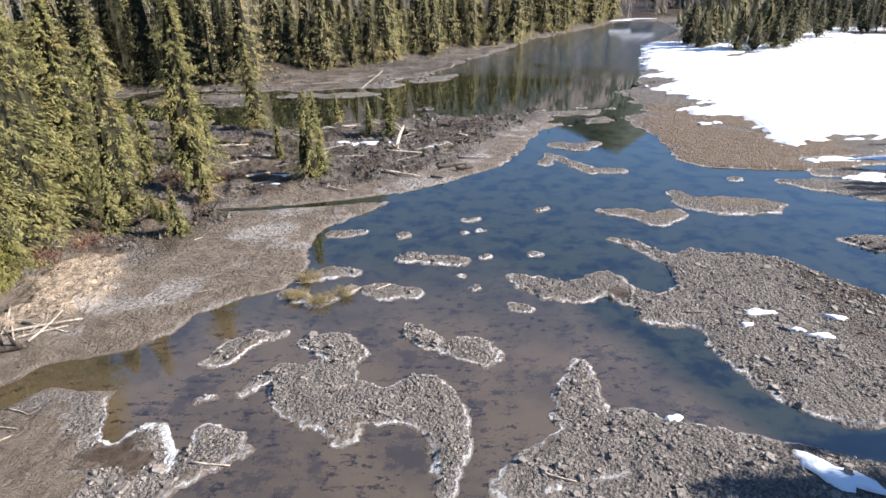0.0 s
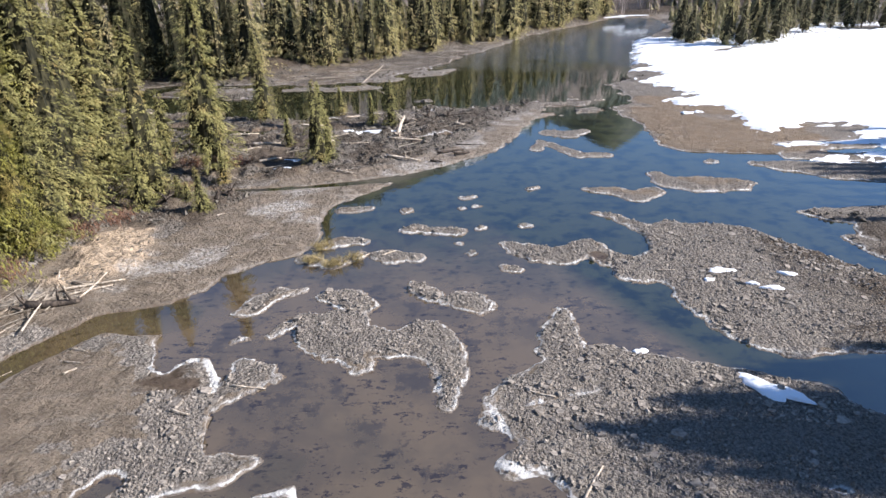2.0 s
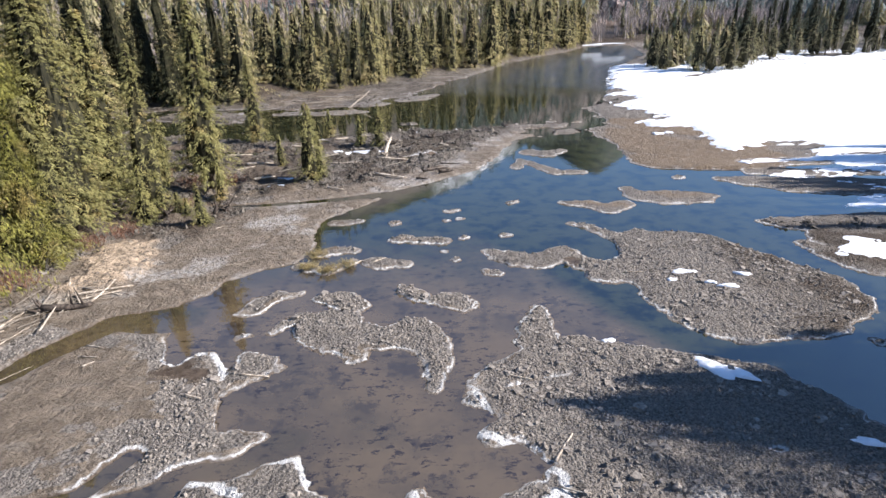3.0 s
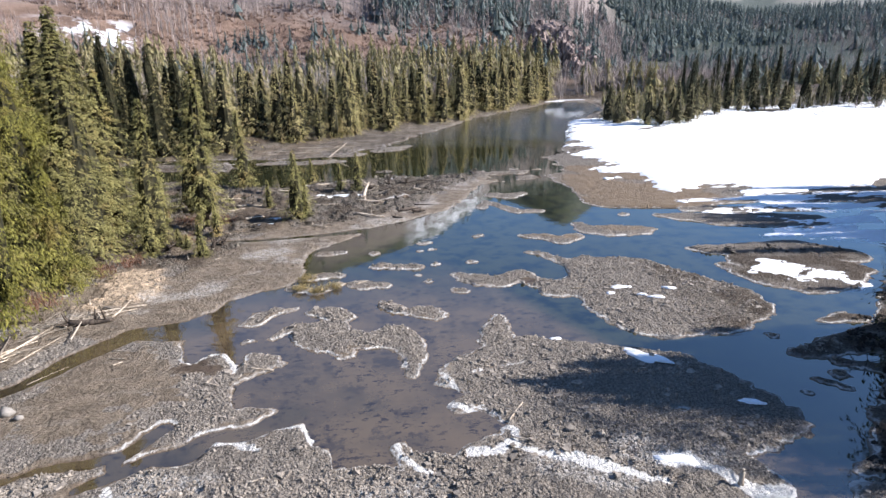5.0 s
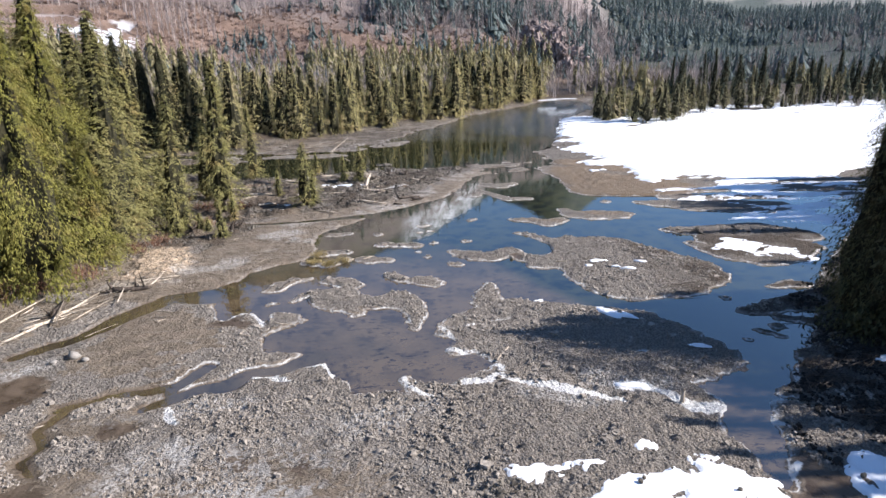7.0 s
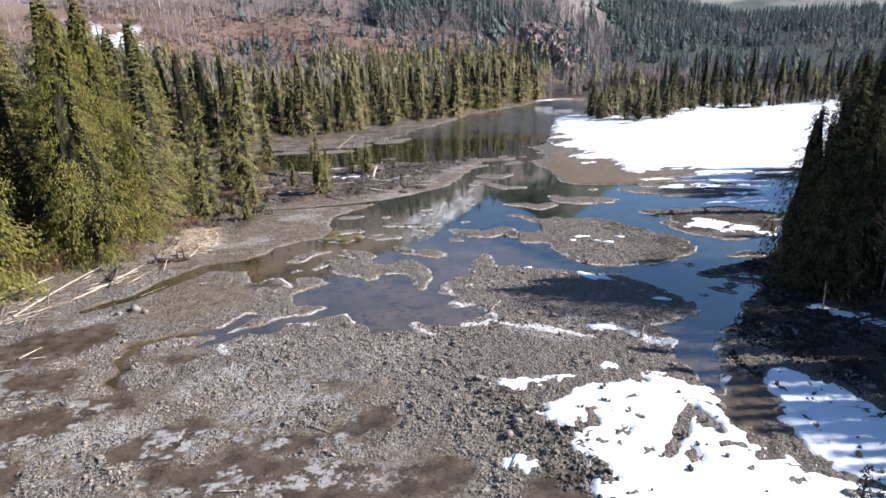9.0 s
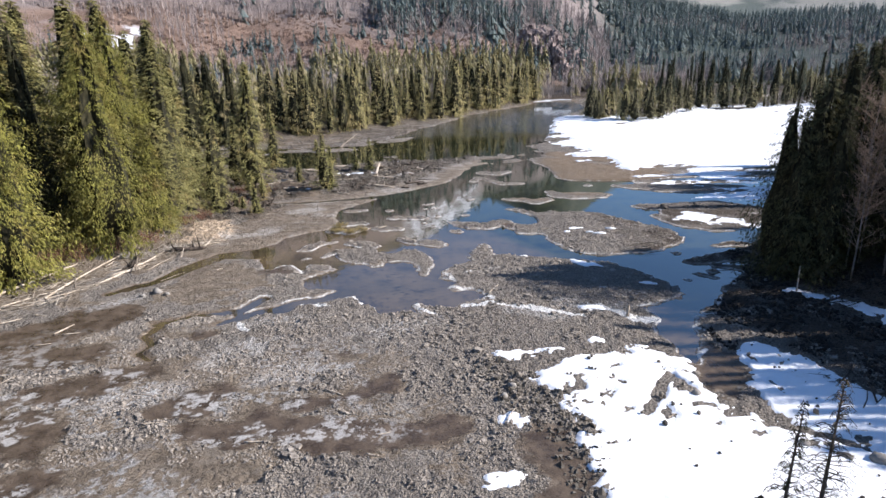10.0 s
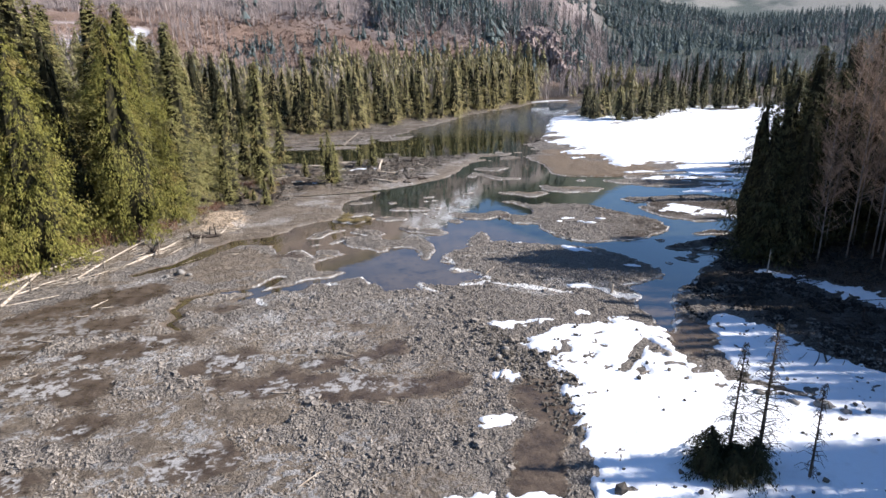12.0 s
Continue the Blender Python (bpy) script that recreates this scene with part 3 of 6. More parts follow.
    land = np.minimum(land, -cut + wob * 0.4 + (fractal(X, Y, 1.5, 4, 15, 0.65) - 0.5) * (0.2 + 0.5 * step(X, -8, -4)))
    inside = np.clip(land, 0, 30)
    z = np.where(land > 0, 0.03 + 0.07 * (1 - np.exp(-inside / 0.1)) + 0.13 * (1 - np.exp(-inside / 1.5)), np.maximum(land * 0.3, -0.5) + 0.03)

    pool = strokes(X, Y, POOLS) + (fractal(X, Y, 0.7, 4, 21) - 0.5) * 1.3
    inland = xl - X
    wide = line(Y, (19, 12), (22, 10), (30, 9.5), (34, 7.5), (38, 7.5), (41, 11), (43.5, 9), (46, 5), (52, 4.2), (60, 3.5), (66, 2))
    flat = np.minimum(wide - inland, np.minimum(inland + 1.5, np.minimum(Y - 19.5, 67 - Y))) + (fractal(X, Y, 0.35, 4, 31) - 0.5) * 4
    flat = step(flat, -0.6, 1.0)
    crisp = pool + (fractal(X, Y, 2.6, 3, 47) - 0.5) * 0.9
    smooth = np.maximum(step(crisp, -0.12, 0.15), flat)
    patch = step(fractal(X, Y, 0.35, 6, 44, 0.6), 0.555, 0.585) * step(-Y, -12, 0) * step(3 - X, 0, 3)
    plate = step(fractal(X * 0.8, Y * 1.2, 0.55, 6, 113, 0.6), 0.495, 0.53) * step(-Y, -9, 2) * step(-4 - X, -6, 2) * step(land, 0.3, 1)
    smooth = np.maximum(smooth, 0.85 * plate)
    smooth = np.maximum(smooth, 0.6 * patch)
    smooth = np.maximum(smooth, 0.75 * step(stroke(X, Y, [(-18.6, 16.8, 1.6), (-16.6, 16.8, 2.2), (-15.4, 18.0, 1.6), (-13.6, 14.0, 1.4), (-16.6, 12.6, 2.0), (-14.0, 11.4, 1.2)]) + (fractal(X, Y, 0.8, 5, 53, 0.6) - 0.5) * 4.5, -0.3, 0.4))
    rust = 0.9 * step(strokes(X, Y, ([(22.0, 51.0, 2.6), (27.0, 50.0, 3.4), (33.0, 51.5, 3.4)], [(23.5, 65, 2.5), (25, 57.5, 4.5), (29.0, 53.8, 5.5), (33, 56, 4)], [(26, 70, 3), (30, 65, 4)])) + wob * 2.5, -0.8, 0.8)
    rust = np.maximum(rust, 0.7 * step(strokes(X, Y, ([(17.0, 43.4, 0.5), (18.4, 42.1, 1.3), (19.9, 39.7, 1.3), (23.3, 40.3, 0.8)], [(11.3, 39.0, 0.5), (14.0, 38.3, 1.3), (15.3, 37.8, 0.9)], [(-1.9, 31.8, 0.7)])) + wob, 0.1, 0.7))
    clod = step(land + (fractal(X, Y, 1.1, 3, 55) - 0.5) * 0.9, 0.02, 0.3) * step(land, 0, 0.2) * (1 - smooth) * (1 - 0.8 * rust)
    clod = clod * (1 - step(stroke(X, Y, [(-24, 22, 2.0), (-20.5, 27, 2.6), (-20.5, 32, 2.0)]), -0.5, 0.8))

    clod = clod * (1 - 0.8 * step(fractal(X * 0.8, Y * 1.2, 0.25, 6, 181, 0.62), 0.47, 0.54) * step(8 - Y, 0, 3) * step(1 - X, 0, 5))
    clod = clod * (1 - 0.8 * step(land, 0.7, 1.8) * step(-9.5 - X, 0, 1.5) * step(Y, 9, 11) * step(fractal(X, Y, 0.5, 4, 187), 0.36, 0.5))
    clod = clod * (1 - 0.85 * step(strokes(X, Y, CRUSTS) + wob * 0.6, -0.12, 0.15))

    # banks under the trees
    xb = line(Y, (-60, -38), (5, -34.5), (13, -32.8), (21, -30.4), (24, -25.2), (28, -23.0), (33, -22.3), (38, -23.5), (45, -32), (60, -46), (80, -64), (84, -200))
    xq = line(Y, (-60, 46), (-25, 40), (-10, 29), (0, 28.0), (5, 27), (10, 28), (20, 31), (33, 45), (45, 60), (60, 110), (90, 200))
    bank = np.maximum(step(xb - X, -1.0, 5.0), step(X - xq, -1.0, 5.0))
    bank = np.maximum(bank, step(Y - yt, -2, 8) * step(land, 0, 3))
    z = z + bank * (1.3 + 0.5 * fractal(X, Y, 0.2, 3, 61))
    clod = clod * (1 - bank)
    tan = step(stroke(X, Y, [(-20.8, 25.2, 0.8), (-19.6, 27.6, 1.7), (-20.4, 30.4, 1.5)]) + wob * 2.2, -0.7, 0.3)
    z = z + tan * (0.1 + 0.6 * (fractal(X, Y, 1.3, 4, 71, 0.65) - 0.2))

    # hills beyond the woods
    r, az = np.hypot(X, Y + 15), np.degrees(np.arctan2(X, Y + 15))
    rise = line(az, (-180, 0.2), (-100, 0.45), (-60, 0.55), (-8, 0.52), (3, 0.43), (9, 0.33), (14, 0.32), (20, 0.15), (30, 0.085), (60, 0.12), (100, 0.2), (180, 0.2))
    foot = line(az, (-180, 300), (-70, 190), (-30, 205), (8, 235), (14, 290), (24, 330), (60, 260), (100, 240), (180, 300))
    run = np.clip(r - foot, 0, 700)
    climb = run - 0.7 * np.maximum(run - 430, 0) * step(-az, -17, -12)
    hill = rise * (climb - 45 * (1 - np.exp(-run / 45))) * (0.9 + 0.25 * fractal(X, Y, 0.006, 4, 81))
    hill = hill + step(run, 0, 60) * 16 * (fractal(X, Y, 0.018, 4, 83) - 0.35) * np.clip(rise * 2.2, 0.2, 1)
    cliff = step(az, 11.5, 13.5) * step(-az, -19.5, -17.5) * step(run, 22, 34)
    hill = hill + cliff * (3 + 26 * (fractal(X, Y, 0.05, 5, 87, 0.6) - 0.35) * step(-run, -200, -100))
    hill = hill + step(r, 1300, 2600) * line(az, (-180, 300), (-60, 500), (9, 420), (16, 560), (24, 360), (40, 260), (70, 300), (180, 300)) * (0.75 + 0.5 * fractal(X, Y, 0.0015, 4, 91))
    z = z + hill
    hummock = step(Y, 31, 34) * step(inland - wide, -0.5, 1.5) * step(ys - Y, -1, 3)
    z = z + hummock * np.maximum(fractal(X, Y, 0.75, 4, 133) - 0.42, 0) * 1.5
    lump = clod * ((fractal(X, Y, 2.6, 3, 101, 0.62) - 0.38) * 0.42 + 0.10 * (fractal(X, Y, 0.8, 2, 104) - 0.4))
    lump = np.where(land > 0, np.maximum(lump, -0.12), 0) * (1 - 0.45 * step(Y, 8, 11))
    lump = lump * (1 - 0.58 * step(strokes(X, Y, NEAR_SNOW), 0.0, 0.8))
    z = z + lump + 0.05 * (fractal(X, Y, 1.2, 4, 107) - 0.4) * step(land, 0, 0.8)
    z = z + step(land, 3, 8) * far * (fractal(X, Y, 0.4, 3, 109) - 0.3) * 0.6 * (run < 1)
    z = np.where(land > 0.15, np.maximum(z, 0.035), z)

    bare_z = z - lump
    crust = 0.35 * np.exp(-((land - 0.07) / 0.12) ** 2) * step(fractal(X, Y, 0.9, 4, 111), 0.3, 0.48) * (1 - 0.45 * step(-9 - X, 0, 2))
    crust = crust * (1 - 0.3 * step(Y, 45, 60))
    crust = crust * (1 - 0.7 * flat) * (1 - step(cut, -0.8, -0.5) * step(-9 - X, 0, 2) * step(14 - Y, 0, 1))
    rim = step(strokes(X, Y, ([(14.0, 6.4, 1.2), (15.0, 4.2, 2.4), (15.2, 1.0, 2.0)], [(1.4, 14.6, 0.8), (1.7, 11.5, 1.0), (3.4, 9.2, 0.9)], [(-13.0, 17.8, 0.6), (-10.4, 17.0, 0.8), (-9.6, 15.4, 0.8)],
                                   [(-3.8, 9.0, 0.8), (-2.6, 7.0, 0.8), (0.6, 6.9, 0.8)], [(0.4, 16.2, 0.8), (0.3, 14.6, 0.6)], [(20.5, 42.0, 2.0), (12.0, 26.0, 1.5)])), -0.2, 0.5)
    crust = np.maximum(crust, 0.7 * rim * np.exp(-((land - 0.08) / 0.11) ** 2))
    crust = np.maximum(crust, 0.4 * step(strokes(X, Y, THIN_CRUSTS) + wob * 1.2, -0.4, 0.3))
    crust = np.maximum(crust, 0.35 * step(fractal(X, Y, 0.35, 4, 118), 0.54, 0.66) * flat)
    up = step(run, 0, 25)
    rocky = cliff * step(-run, -190, -120)
    forest = up * np.maximum(step(az, 17, 21), np.maximum(step(run, 330, 420), step(r, 1000, 1300)))
    # Right channel set extra dark: its dark reflection is put into the colour.
    bed_darkness = step(-land, 0.2, 5.0) * (0.2 + 0.8 * step(Y, 55, 75)) + 0.6 * step(Y, 19, 36) + 0.95 * step(X + 0.4 * (Y - 12), 11, 16) + 0.2 * step(cut, -0.2, 0.1)
    bed_darkness = bed_darkness * (1 - 0.95 * step(stroke(X, Y, [(15.0, 6.0, 1.2), (16.2, 3.6, 1.8), (15.0, -1.0, 1.6)]), -0.8, 0.6))
    marsh = step(Y, 31, 34) * step(inland - wide, -0.8, 0.8) * step(ys + 14 - Y, -2, 4)
    marsh = np.maximum(marsh, 1.2 * step(X - 0.2 * np.maximum(4 - Y, 0), 17.5, 20) * step(34 - Y, 0, 4))
    marsh = np.maximum(marsh, 0.8 * step(Y - yb, -1, 1))
    marsh = np.clip(marsh, 0, 1) * (0.35 + 0.65 * step(fractal(X, Y, 0.45, 4, 131), 0.36, 0.56))
    return {"z": z, "bed_darkness": bed_darkness, "land": land, "clod": clod, "tan": tan, "rust": rust, "crust": crust * (1 - bank) * (1 - up),
            "soil": np.maximum(np.maximum(bank, 0.85 * marsh), step(Y - yt, -2, 3) * (land > 0)) * (1 - up), "slope": up, "rock": rocky, "forest": forest * (1 - rocky),
            "bed": step(-land, -0.02, 0.06) * (1 - up), "run": run, "pool": np.maximum(step(crisp, -0.12, 0.15), 0.45 * patch) * (1 - plate), "bank": bank, "bare": bare_z, "poold": pool, "salt": np.maximum(strokes(X, Y, CRUSTS), -2.0), "plate": plate, "rim": (1 - bank) * (1 - up) * (1 - 0.75 * flat) * (1 - 0.4 * far) * step(land, -1, -0.5) * (1 - step(cut, -0.7, -0.4) * step(-12.8 - X, 0, 0.6)) * (1 - 0.15 * step(-9 - X, 0, 1) * step(15 - Y, 0, 1)), "pale": step(r, 1150, 1500) * step(az, 20, 23), "grove": step(run + 60 * (fractal(X, Y, 0.03, 3, 141) - 0.5), 82, 108), "az": az, "ripple": step(Y + 40 * (fractal(X, Y, 0.05, 3, 151) - 0.5), 85, 140),
            "snowy": up * np.maximum(step(run, 300, 340) * step(-run, -480, -430) * step(az, 0, 2) * step(-az, -9, -7), step(run + 14 * (fractal(X, Y, 0.08, 3, 161) - 0.5), 60, 64) * step(-run - 14 * (fractal(X, Y, 0.08, 3, 163) - 0.5), -80, -75) * step(-az, 20.6, 21.6) * step(az, -27.5, -26)) }


def ground_z(x, y):
    return float(lay(np.array([float(x)]), np.array([float(y)]))["z"][0])


def sheet(name, xs, ys, mat, attrs=(), lift=None):
    """A grid of quads over the lines xs and ys at the ground's height, or at lift(X, Y, ground)'s, which may leave places out with nan."""
    X, Y = np.meshgrid(xs, ys)
    X, Y = X.ravel(), Y.ravel()
    g = lay(X, Y)
    Z = g["z"] if lift is None else lift(X, Y, g)
    nx, ny = len(xs), len(ys)
    i = (np.arange(ny - 1)[:, None] * nx + np.arange(nx - 1)[None, :]).ravel()
    quads = np.stack([i, i + 1, i + 1 + nx, i + nx], 1)
    quads = quads[~np.isnan(Z[quads]).any(1)]
    used = np.unique(quads)
    back = np.zeros(len(X), np.int64)
    back[used] = np.arange(len(used))
    quads = back[quads]
    me = bpy.data.meshes.new(name)
    me.vertices.add(len(used))
    me.vertices.foreach_set("co", np.stack([X[used], Y[used], Z[used]], 1).astype(np.float32).ravel())
    me.loops.add(quads.size)
    me.loops.foreach_set("vertex_index", quads.astype(np.int32).ravel())
    me.polygons.add(len(quads))
    me.polygons.foreach_set("loop_start", (np.arange(len(quads)) * 4).astype(np.int32))
    me.polygons.foreach_set("use_smooth", np.ones(len(quads), bool))
    for a in attrs:
        me.attributes.new(a, "FLOAT", "POINT").data.foreach_set("value", g[a][used].astype(np.float32))
    me.update(calc_edges=True)
    me.materials.append(mat)
    return new(name, me)


def spread(lo, hi, first, growth):
    """Grid lines from lo to hi, their gaps widening."""
    out, gap = [lo], first
    while out[-1] < hi:
        out.append(out[-1] + gap)
        gap *= growth
    return out


GX = [-v for v in spread(33, 3200, 0.3, 1.085)][::-1][:-1] + list(np.arange(-33, -22, 0.24)) + list(np.arange(-22, 22, 0.15)) + list(np.arange(22, 35, 0.24)) + spread(35, 3200, 0.2, 1.075)
GY = [-v for v in spread(46, 1200, 0.4, 1.2)][::-1][:-1] + list(np.arange(-46, -18, 0.32)) + list(np.arange(-18, 10, 0.135)) + list(np.arange(10, 30, 0.15)) + list(
    np.arange(30, 60, 0.27)) + list(np.arange(60, 110, 0.8)) + spread(110, 3200, 1.2, 1.03)
ground = tagged(sheet("ground", GX, GY, MUD, ("clod", "tan", "rust", "crust", "soil", "slope", "rock", "forest", "bed", "snowy", "grove", "pool", "pale", "land", "poold", "rim", "plate", "salt")),
                "grey cracked mud flats with white crusted edges and wooded hills beyond", "ground", kind="structure")

WX = spread(-70, -30, 1.5, 1.0) + list(np.arange(-29, 32, 0.3)) + spread(32, 110, 1.0, 1.0)
WY = list(np.arange(-2, 60, 0.3)) + spread(60, 225, 0.8, 1.01)
tagged(sheet("water", WX, WY, WATER, ("bed_darkness", "ripple"), lambda X, Y, g: np.where((g["land"] < 0.5) & (g["run"] < 1), 0.0, np.nan)),
       "shallow silty river water over brown mud, reflecting sky", "water", kind="structure")


# ---- snow ----
GAPS = ([(9.0, -6.2, 0.15), (10.2, -4.6, 0.25), (11.4, -3.2, 0.3), (12.1, -4.2, 0.3)],
        [(14.7, -1.0, 0.9), (14.1, -3.0, 1.1), (13.5, -4.6, 0.7), (13.7, -5.9, 0.35), (14.3, -7.4, 0.28), (15.6, -8.5, 0.24), (17.0, -9.6, 0.16)])
FIELD = ([(48, 128, 8), (45, 105, 11), (45, 86, 11.5), (47.5, 70, 12.0), (50, 63, 8.0)], [(60, 80, 20), (80, 104, 30), (110, 112, 31), (150, 115, 31)],
         [(90, 80, 26), (130, 100, 45), (180, 130, 60)], [(45, 66, 9.5), (45.5, 61, 8.6), (60, 70, 13)], [(40.5, 53.0, 1.8), (44.0, 54.5, 3.4), (52, 58, 5)],
         [(38, 96, 5), (35, 82, 5.5), (34, 73, 4.5), (36, 66, 4.5), (37, 60, 3.5)], [(33.5, 58, 1.2), (37, 58.5, 2.0)])

FIELD_GAPS = ([(52, 124, 2.0), (64, 131, 2.6), (78, 139, 2.0), (92, 146, 1.0)], [(50, 112, 0.5), (58, 117, 1.2)], [(86, 150, 1.5), (104, 158, 2.0), (130, 168, 1.6)], [(36.5, 56.0, 0.6), (39.5, 56.8, 1.0), (42, 56.6, 0.5)], [(30.5, 66, 0.5), (33.5, 65, 0.8)])


def snow_lift(many, gaps, thick, rag, scale, holes=1.0, drawn=(1.0, 1.0)):
    def lift(X, Y, g):
        d = strokes(X, Y, many, rag + 2) + (fractal((X + 0.5 * Y) * drawn[0], (Y - 0.25 * X) * drawn[1], scale, 5, 201, 0.68) - 0.5) * rag
        if gaps:
            d = np.minimum(d, -strokes(X, Y, gaps, 3.0) + (fractal(X, Y, 2 * scale, 3, 207) - 0.5) * 0.25 * rag)
        bare = step(fractal(X, Y, scale * 1.5, 4, 211, 0.6), 0.6, 0.68)
        h = thick * np.tanh(d / (1.2 * thick)) - holes * bare * (thick + 0.1) * np.exp(-np.maximum(d, 0) / (rag * 0.9))
        base = g["bare"] + 0.02
        h = h + (fractal(X, Y, 0.3, 2, 215) - 0.5) * thick * 0.5 * step(d, 0, 1.5)
        return np.where(d > -0.4 * rag - 0.2, base + h, np.nan)
    return lift


tagged(sheet("snow", np.arange(-3, 42, 0.15), np.arange(-42, 9, 0.15), SNOW, (), snow_lift(NEAR_SNOW, GAPS, 0.11, 2.0, 0.8)),
       "patchy old white snow lying over the mud bank", "snow", kind="structure")
tagged(sheet("snow", np.arange(24, 190, 0.45), np.arange(46, 190, 0.5), SNOW, (), snow_lift(FIELD, FIELD_GAPS, 0.22, 13.0, 0.24, 0.0, (0.55, 1.6))),
       "wide bright white snow field beside the river", "snow", kind="structure")


def ragged_snow(X, Y, g):
    """Broken snow among the brushwood behind the field."""
    d = np.minimum(Y - line(X, (40, 118), (60, 116), (70, 122), (86, 140), (140, 143), (200, 146)), line(X, (40, 124), (60, 140), (80, 156), (100, 160), (200, 170)) - Y)
    h = np.tanh(d / 3) * 0.25 + (fractal(X, Y, 0.16, 5, 221, 0.62) - 0.57) * 1.6
    return np.where((h > -0.15) & (d > -3), g["bare"] + np.minimum(h, 0.3), np.nan)


tagged(sheet("snow", np.arange(42, 200, 0.7), np.arange(112, 228, 0.7), SNOW, (), ragged_snow), "ragged melting snow among low brush behind the field", "snow", kind="structure")
SHADED = ([(27.6, 27.6, 0.9), (29.4, 26.6, 1.5), (31.2, 25.6, 1.2)], [(33, 50.5, 1.2), (40, 50.5, 1.8), (50, 50, 2.6), (60, 49, 3)], [(33, 46, 0.8), (40, 46, 1.5), (52, 44, 2.2), (60, 42, 3)],
          [(34, 36.5, 0.8), (40, 36, 1.6), (46, 35, 2)], [(37, 41.5, 0.6), (46, 40, 1.6)])


def streaked_snow(X, Y, g):
    """Thin wind-drawn snow and ice with bare streaks, on bars and still water."""
    d = strokes(X, Y, SHADED)
    h = 0.10 * np.tanh(d / 1.2) + (fractal(X * 0.4, Y * 1.1, 0.55, 5, 227, 0.66) - 0.56) * 0.62
    return np.where((h > -0.08) & (d > -1.5), np.maximum(g["bare"], 0.0) + 0.02 + np.minimum(h, 0.09), np.nan)


tagged(sheet("snow", np.arange(22, 64, 0.25), np.arange(20, 58, 0.2), SNOW, (), streaked_snow), "thin streaked snow and ice on shaded mud bars", "snow", kind="structure")


def mesh_object(name, verts, faces, mat, parent=None, smooth=False):
    me = bpy.data.meshes.new(name)
    me.from_pydata([tuple(v) for v in verts], [], [tuple(f) for f in faces])
    me.materials.append(mat)
    if smooth:
        me.polygons.foreach_set("use_smooth", [True] * len(me.polygons))
    ob = new(name, me)
    if parent:
        ob.parent = parent
    return ob


def part(name, data, mat, parent, label=""):
    ob = mesh_object(name, data[0], data[1], mat, parent, name == "trunk")
    return tagged(ob, label) if label else ob


def snow_patch(x, y, a, b, turn):
    """A thin melting mound of snow on the mud."""
    rnd = random.Random(int(x * 100 + y * 7))
    vs, fs, n = [(0, 0, 0.05)], [], 22
    for ring, h in ((0.55, 0.045), (0.88, 0.025), (1.0, -0.06)):
        for k in range(n):
            an = 2 * math.pi * k / n
            w = ring * (1 + 0.22 * math.sin(3 * an + x) + 0.16 * math.sin(5 * an + y) + rnd.uniform(-0.1, 0.1))
            vs.append((a * w * math.cos(an), b * w * math.sin(an), h + rnd.uniform(-0.01, 0.01)))
    for k in range(n):
        fs.append((0, 1 + k, 1 + (k + 1) % n))
        for q in (0, 1):
            fs.append((1 + q * n + k, 1 + (q + 1) * n + k, 1 + (q + 1) * n + (k + 1) % n, 1 + q * n + (k + 1) % n))
    ob = mesh_object("snow_patch", vs, fs, SNOW, None, True)
    ob.matrix_world = pose(x, y, ground_z(x, y) + 0.05, 0, 0, turn)
    tagged(ob, "small melting patch of snow on grey mud", "snow patch", "snow patches")


for row in ((15.0, 25.0, 0.75, 0.3, -5), (13.9, 23.9, 0.3, 0.15, 0), (15.9, 23.3, 0.3, 0.16, -10), (16.7, 22.8, 0.5, 0.2, -8), (18.3, 24.4, 0.45, 0.2, -20),
            (12.7, 14.8, 1.3, 0.5, -38), (8.65, 18.7, 0.45, 0.35, 60), (8.5, 17.8, 0.4, 0.25, 40), (15.8, 9.9, 0.6, 0.2, -15), (-13.3, 47.3, 0.9, 0.8, 0),
            (-13.4, 45.3, 0.8, 0.35, 10), (-9.6, 57.0, 1.6, 0.9, 5), (-6.2, 56.6, 1.4, 0.6, -4), (10.6, 6.2, 0.9, 0.3, -12), (27.0, 62.5, 0.7, 0.5, 0),
            (33.4, 60.5, 1.4, 0.7, -10), (31.0, 49.5, 0.5, 0.7, 0), (28.5, 63.0, 0.5, 0.5, 0), (53.5, 195.5, 4.0, 1.8, 10), (59.0, 198.5, 5.0, 2.0, 0)):
    snow_patch(*row)


# ---- trees ----
def prism(path, radii, sides=6):
    """A tapered round limb along a path."""
    vs, fs = [], []
    for i, (p, r) in enumerate(zip(path, radii)):
        a = Vector(path[min(i + 1, len(path) - 1)]) - Vector(path[max(i - 1, 0)])
        q = a.to_track_quat("Z", "Y")
        for k in range(sides):
            an = 2 * math.pi * k / sides
            vs.append(Vector(p) + q @ Vector((r * math.cos(an), r * math.sin(an), 0)))
    for i in range(len(path) - 1):
        for k in range(sides):
            n = (k + 1) % sides
            fs.append((i * sides + k, i * sides + n, (i + 1) * sides + n, (i + 1) * sides + k))
    fs.append(tuple(range(sides))[::-1])
    fs.append(tuple(len(vs) - sides + k for k in range(sides)))
    return vs, fs


def join(pieces):
    vs, fs = [], []
    for v, f in pieces:
        n = len(vs)
        vs += v
        fs += [tuple(i + n for i in q) for q in f]
    return vs, fs


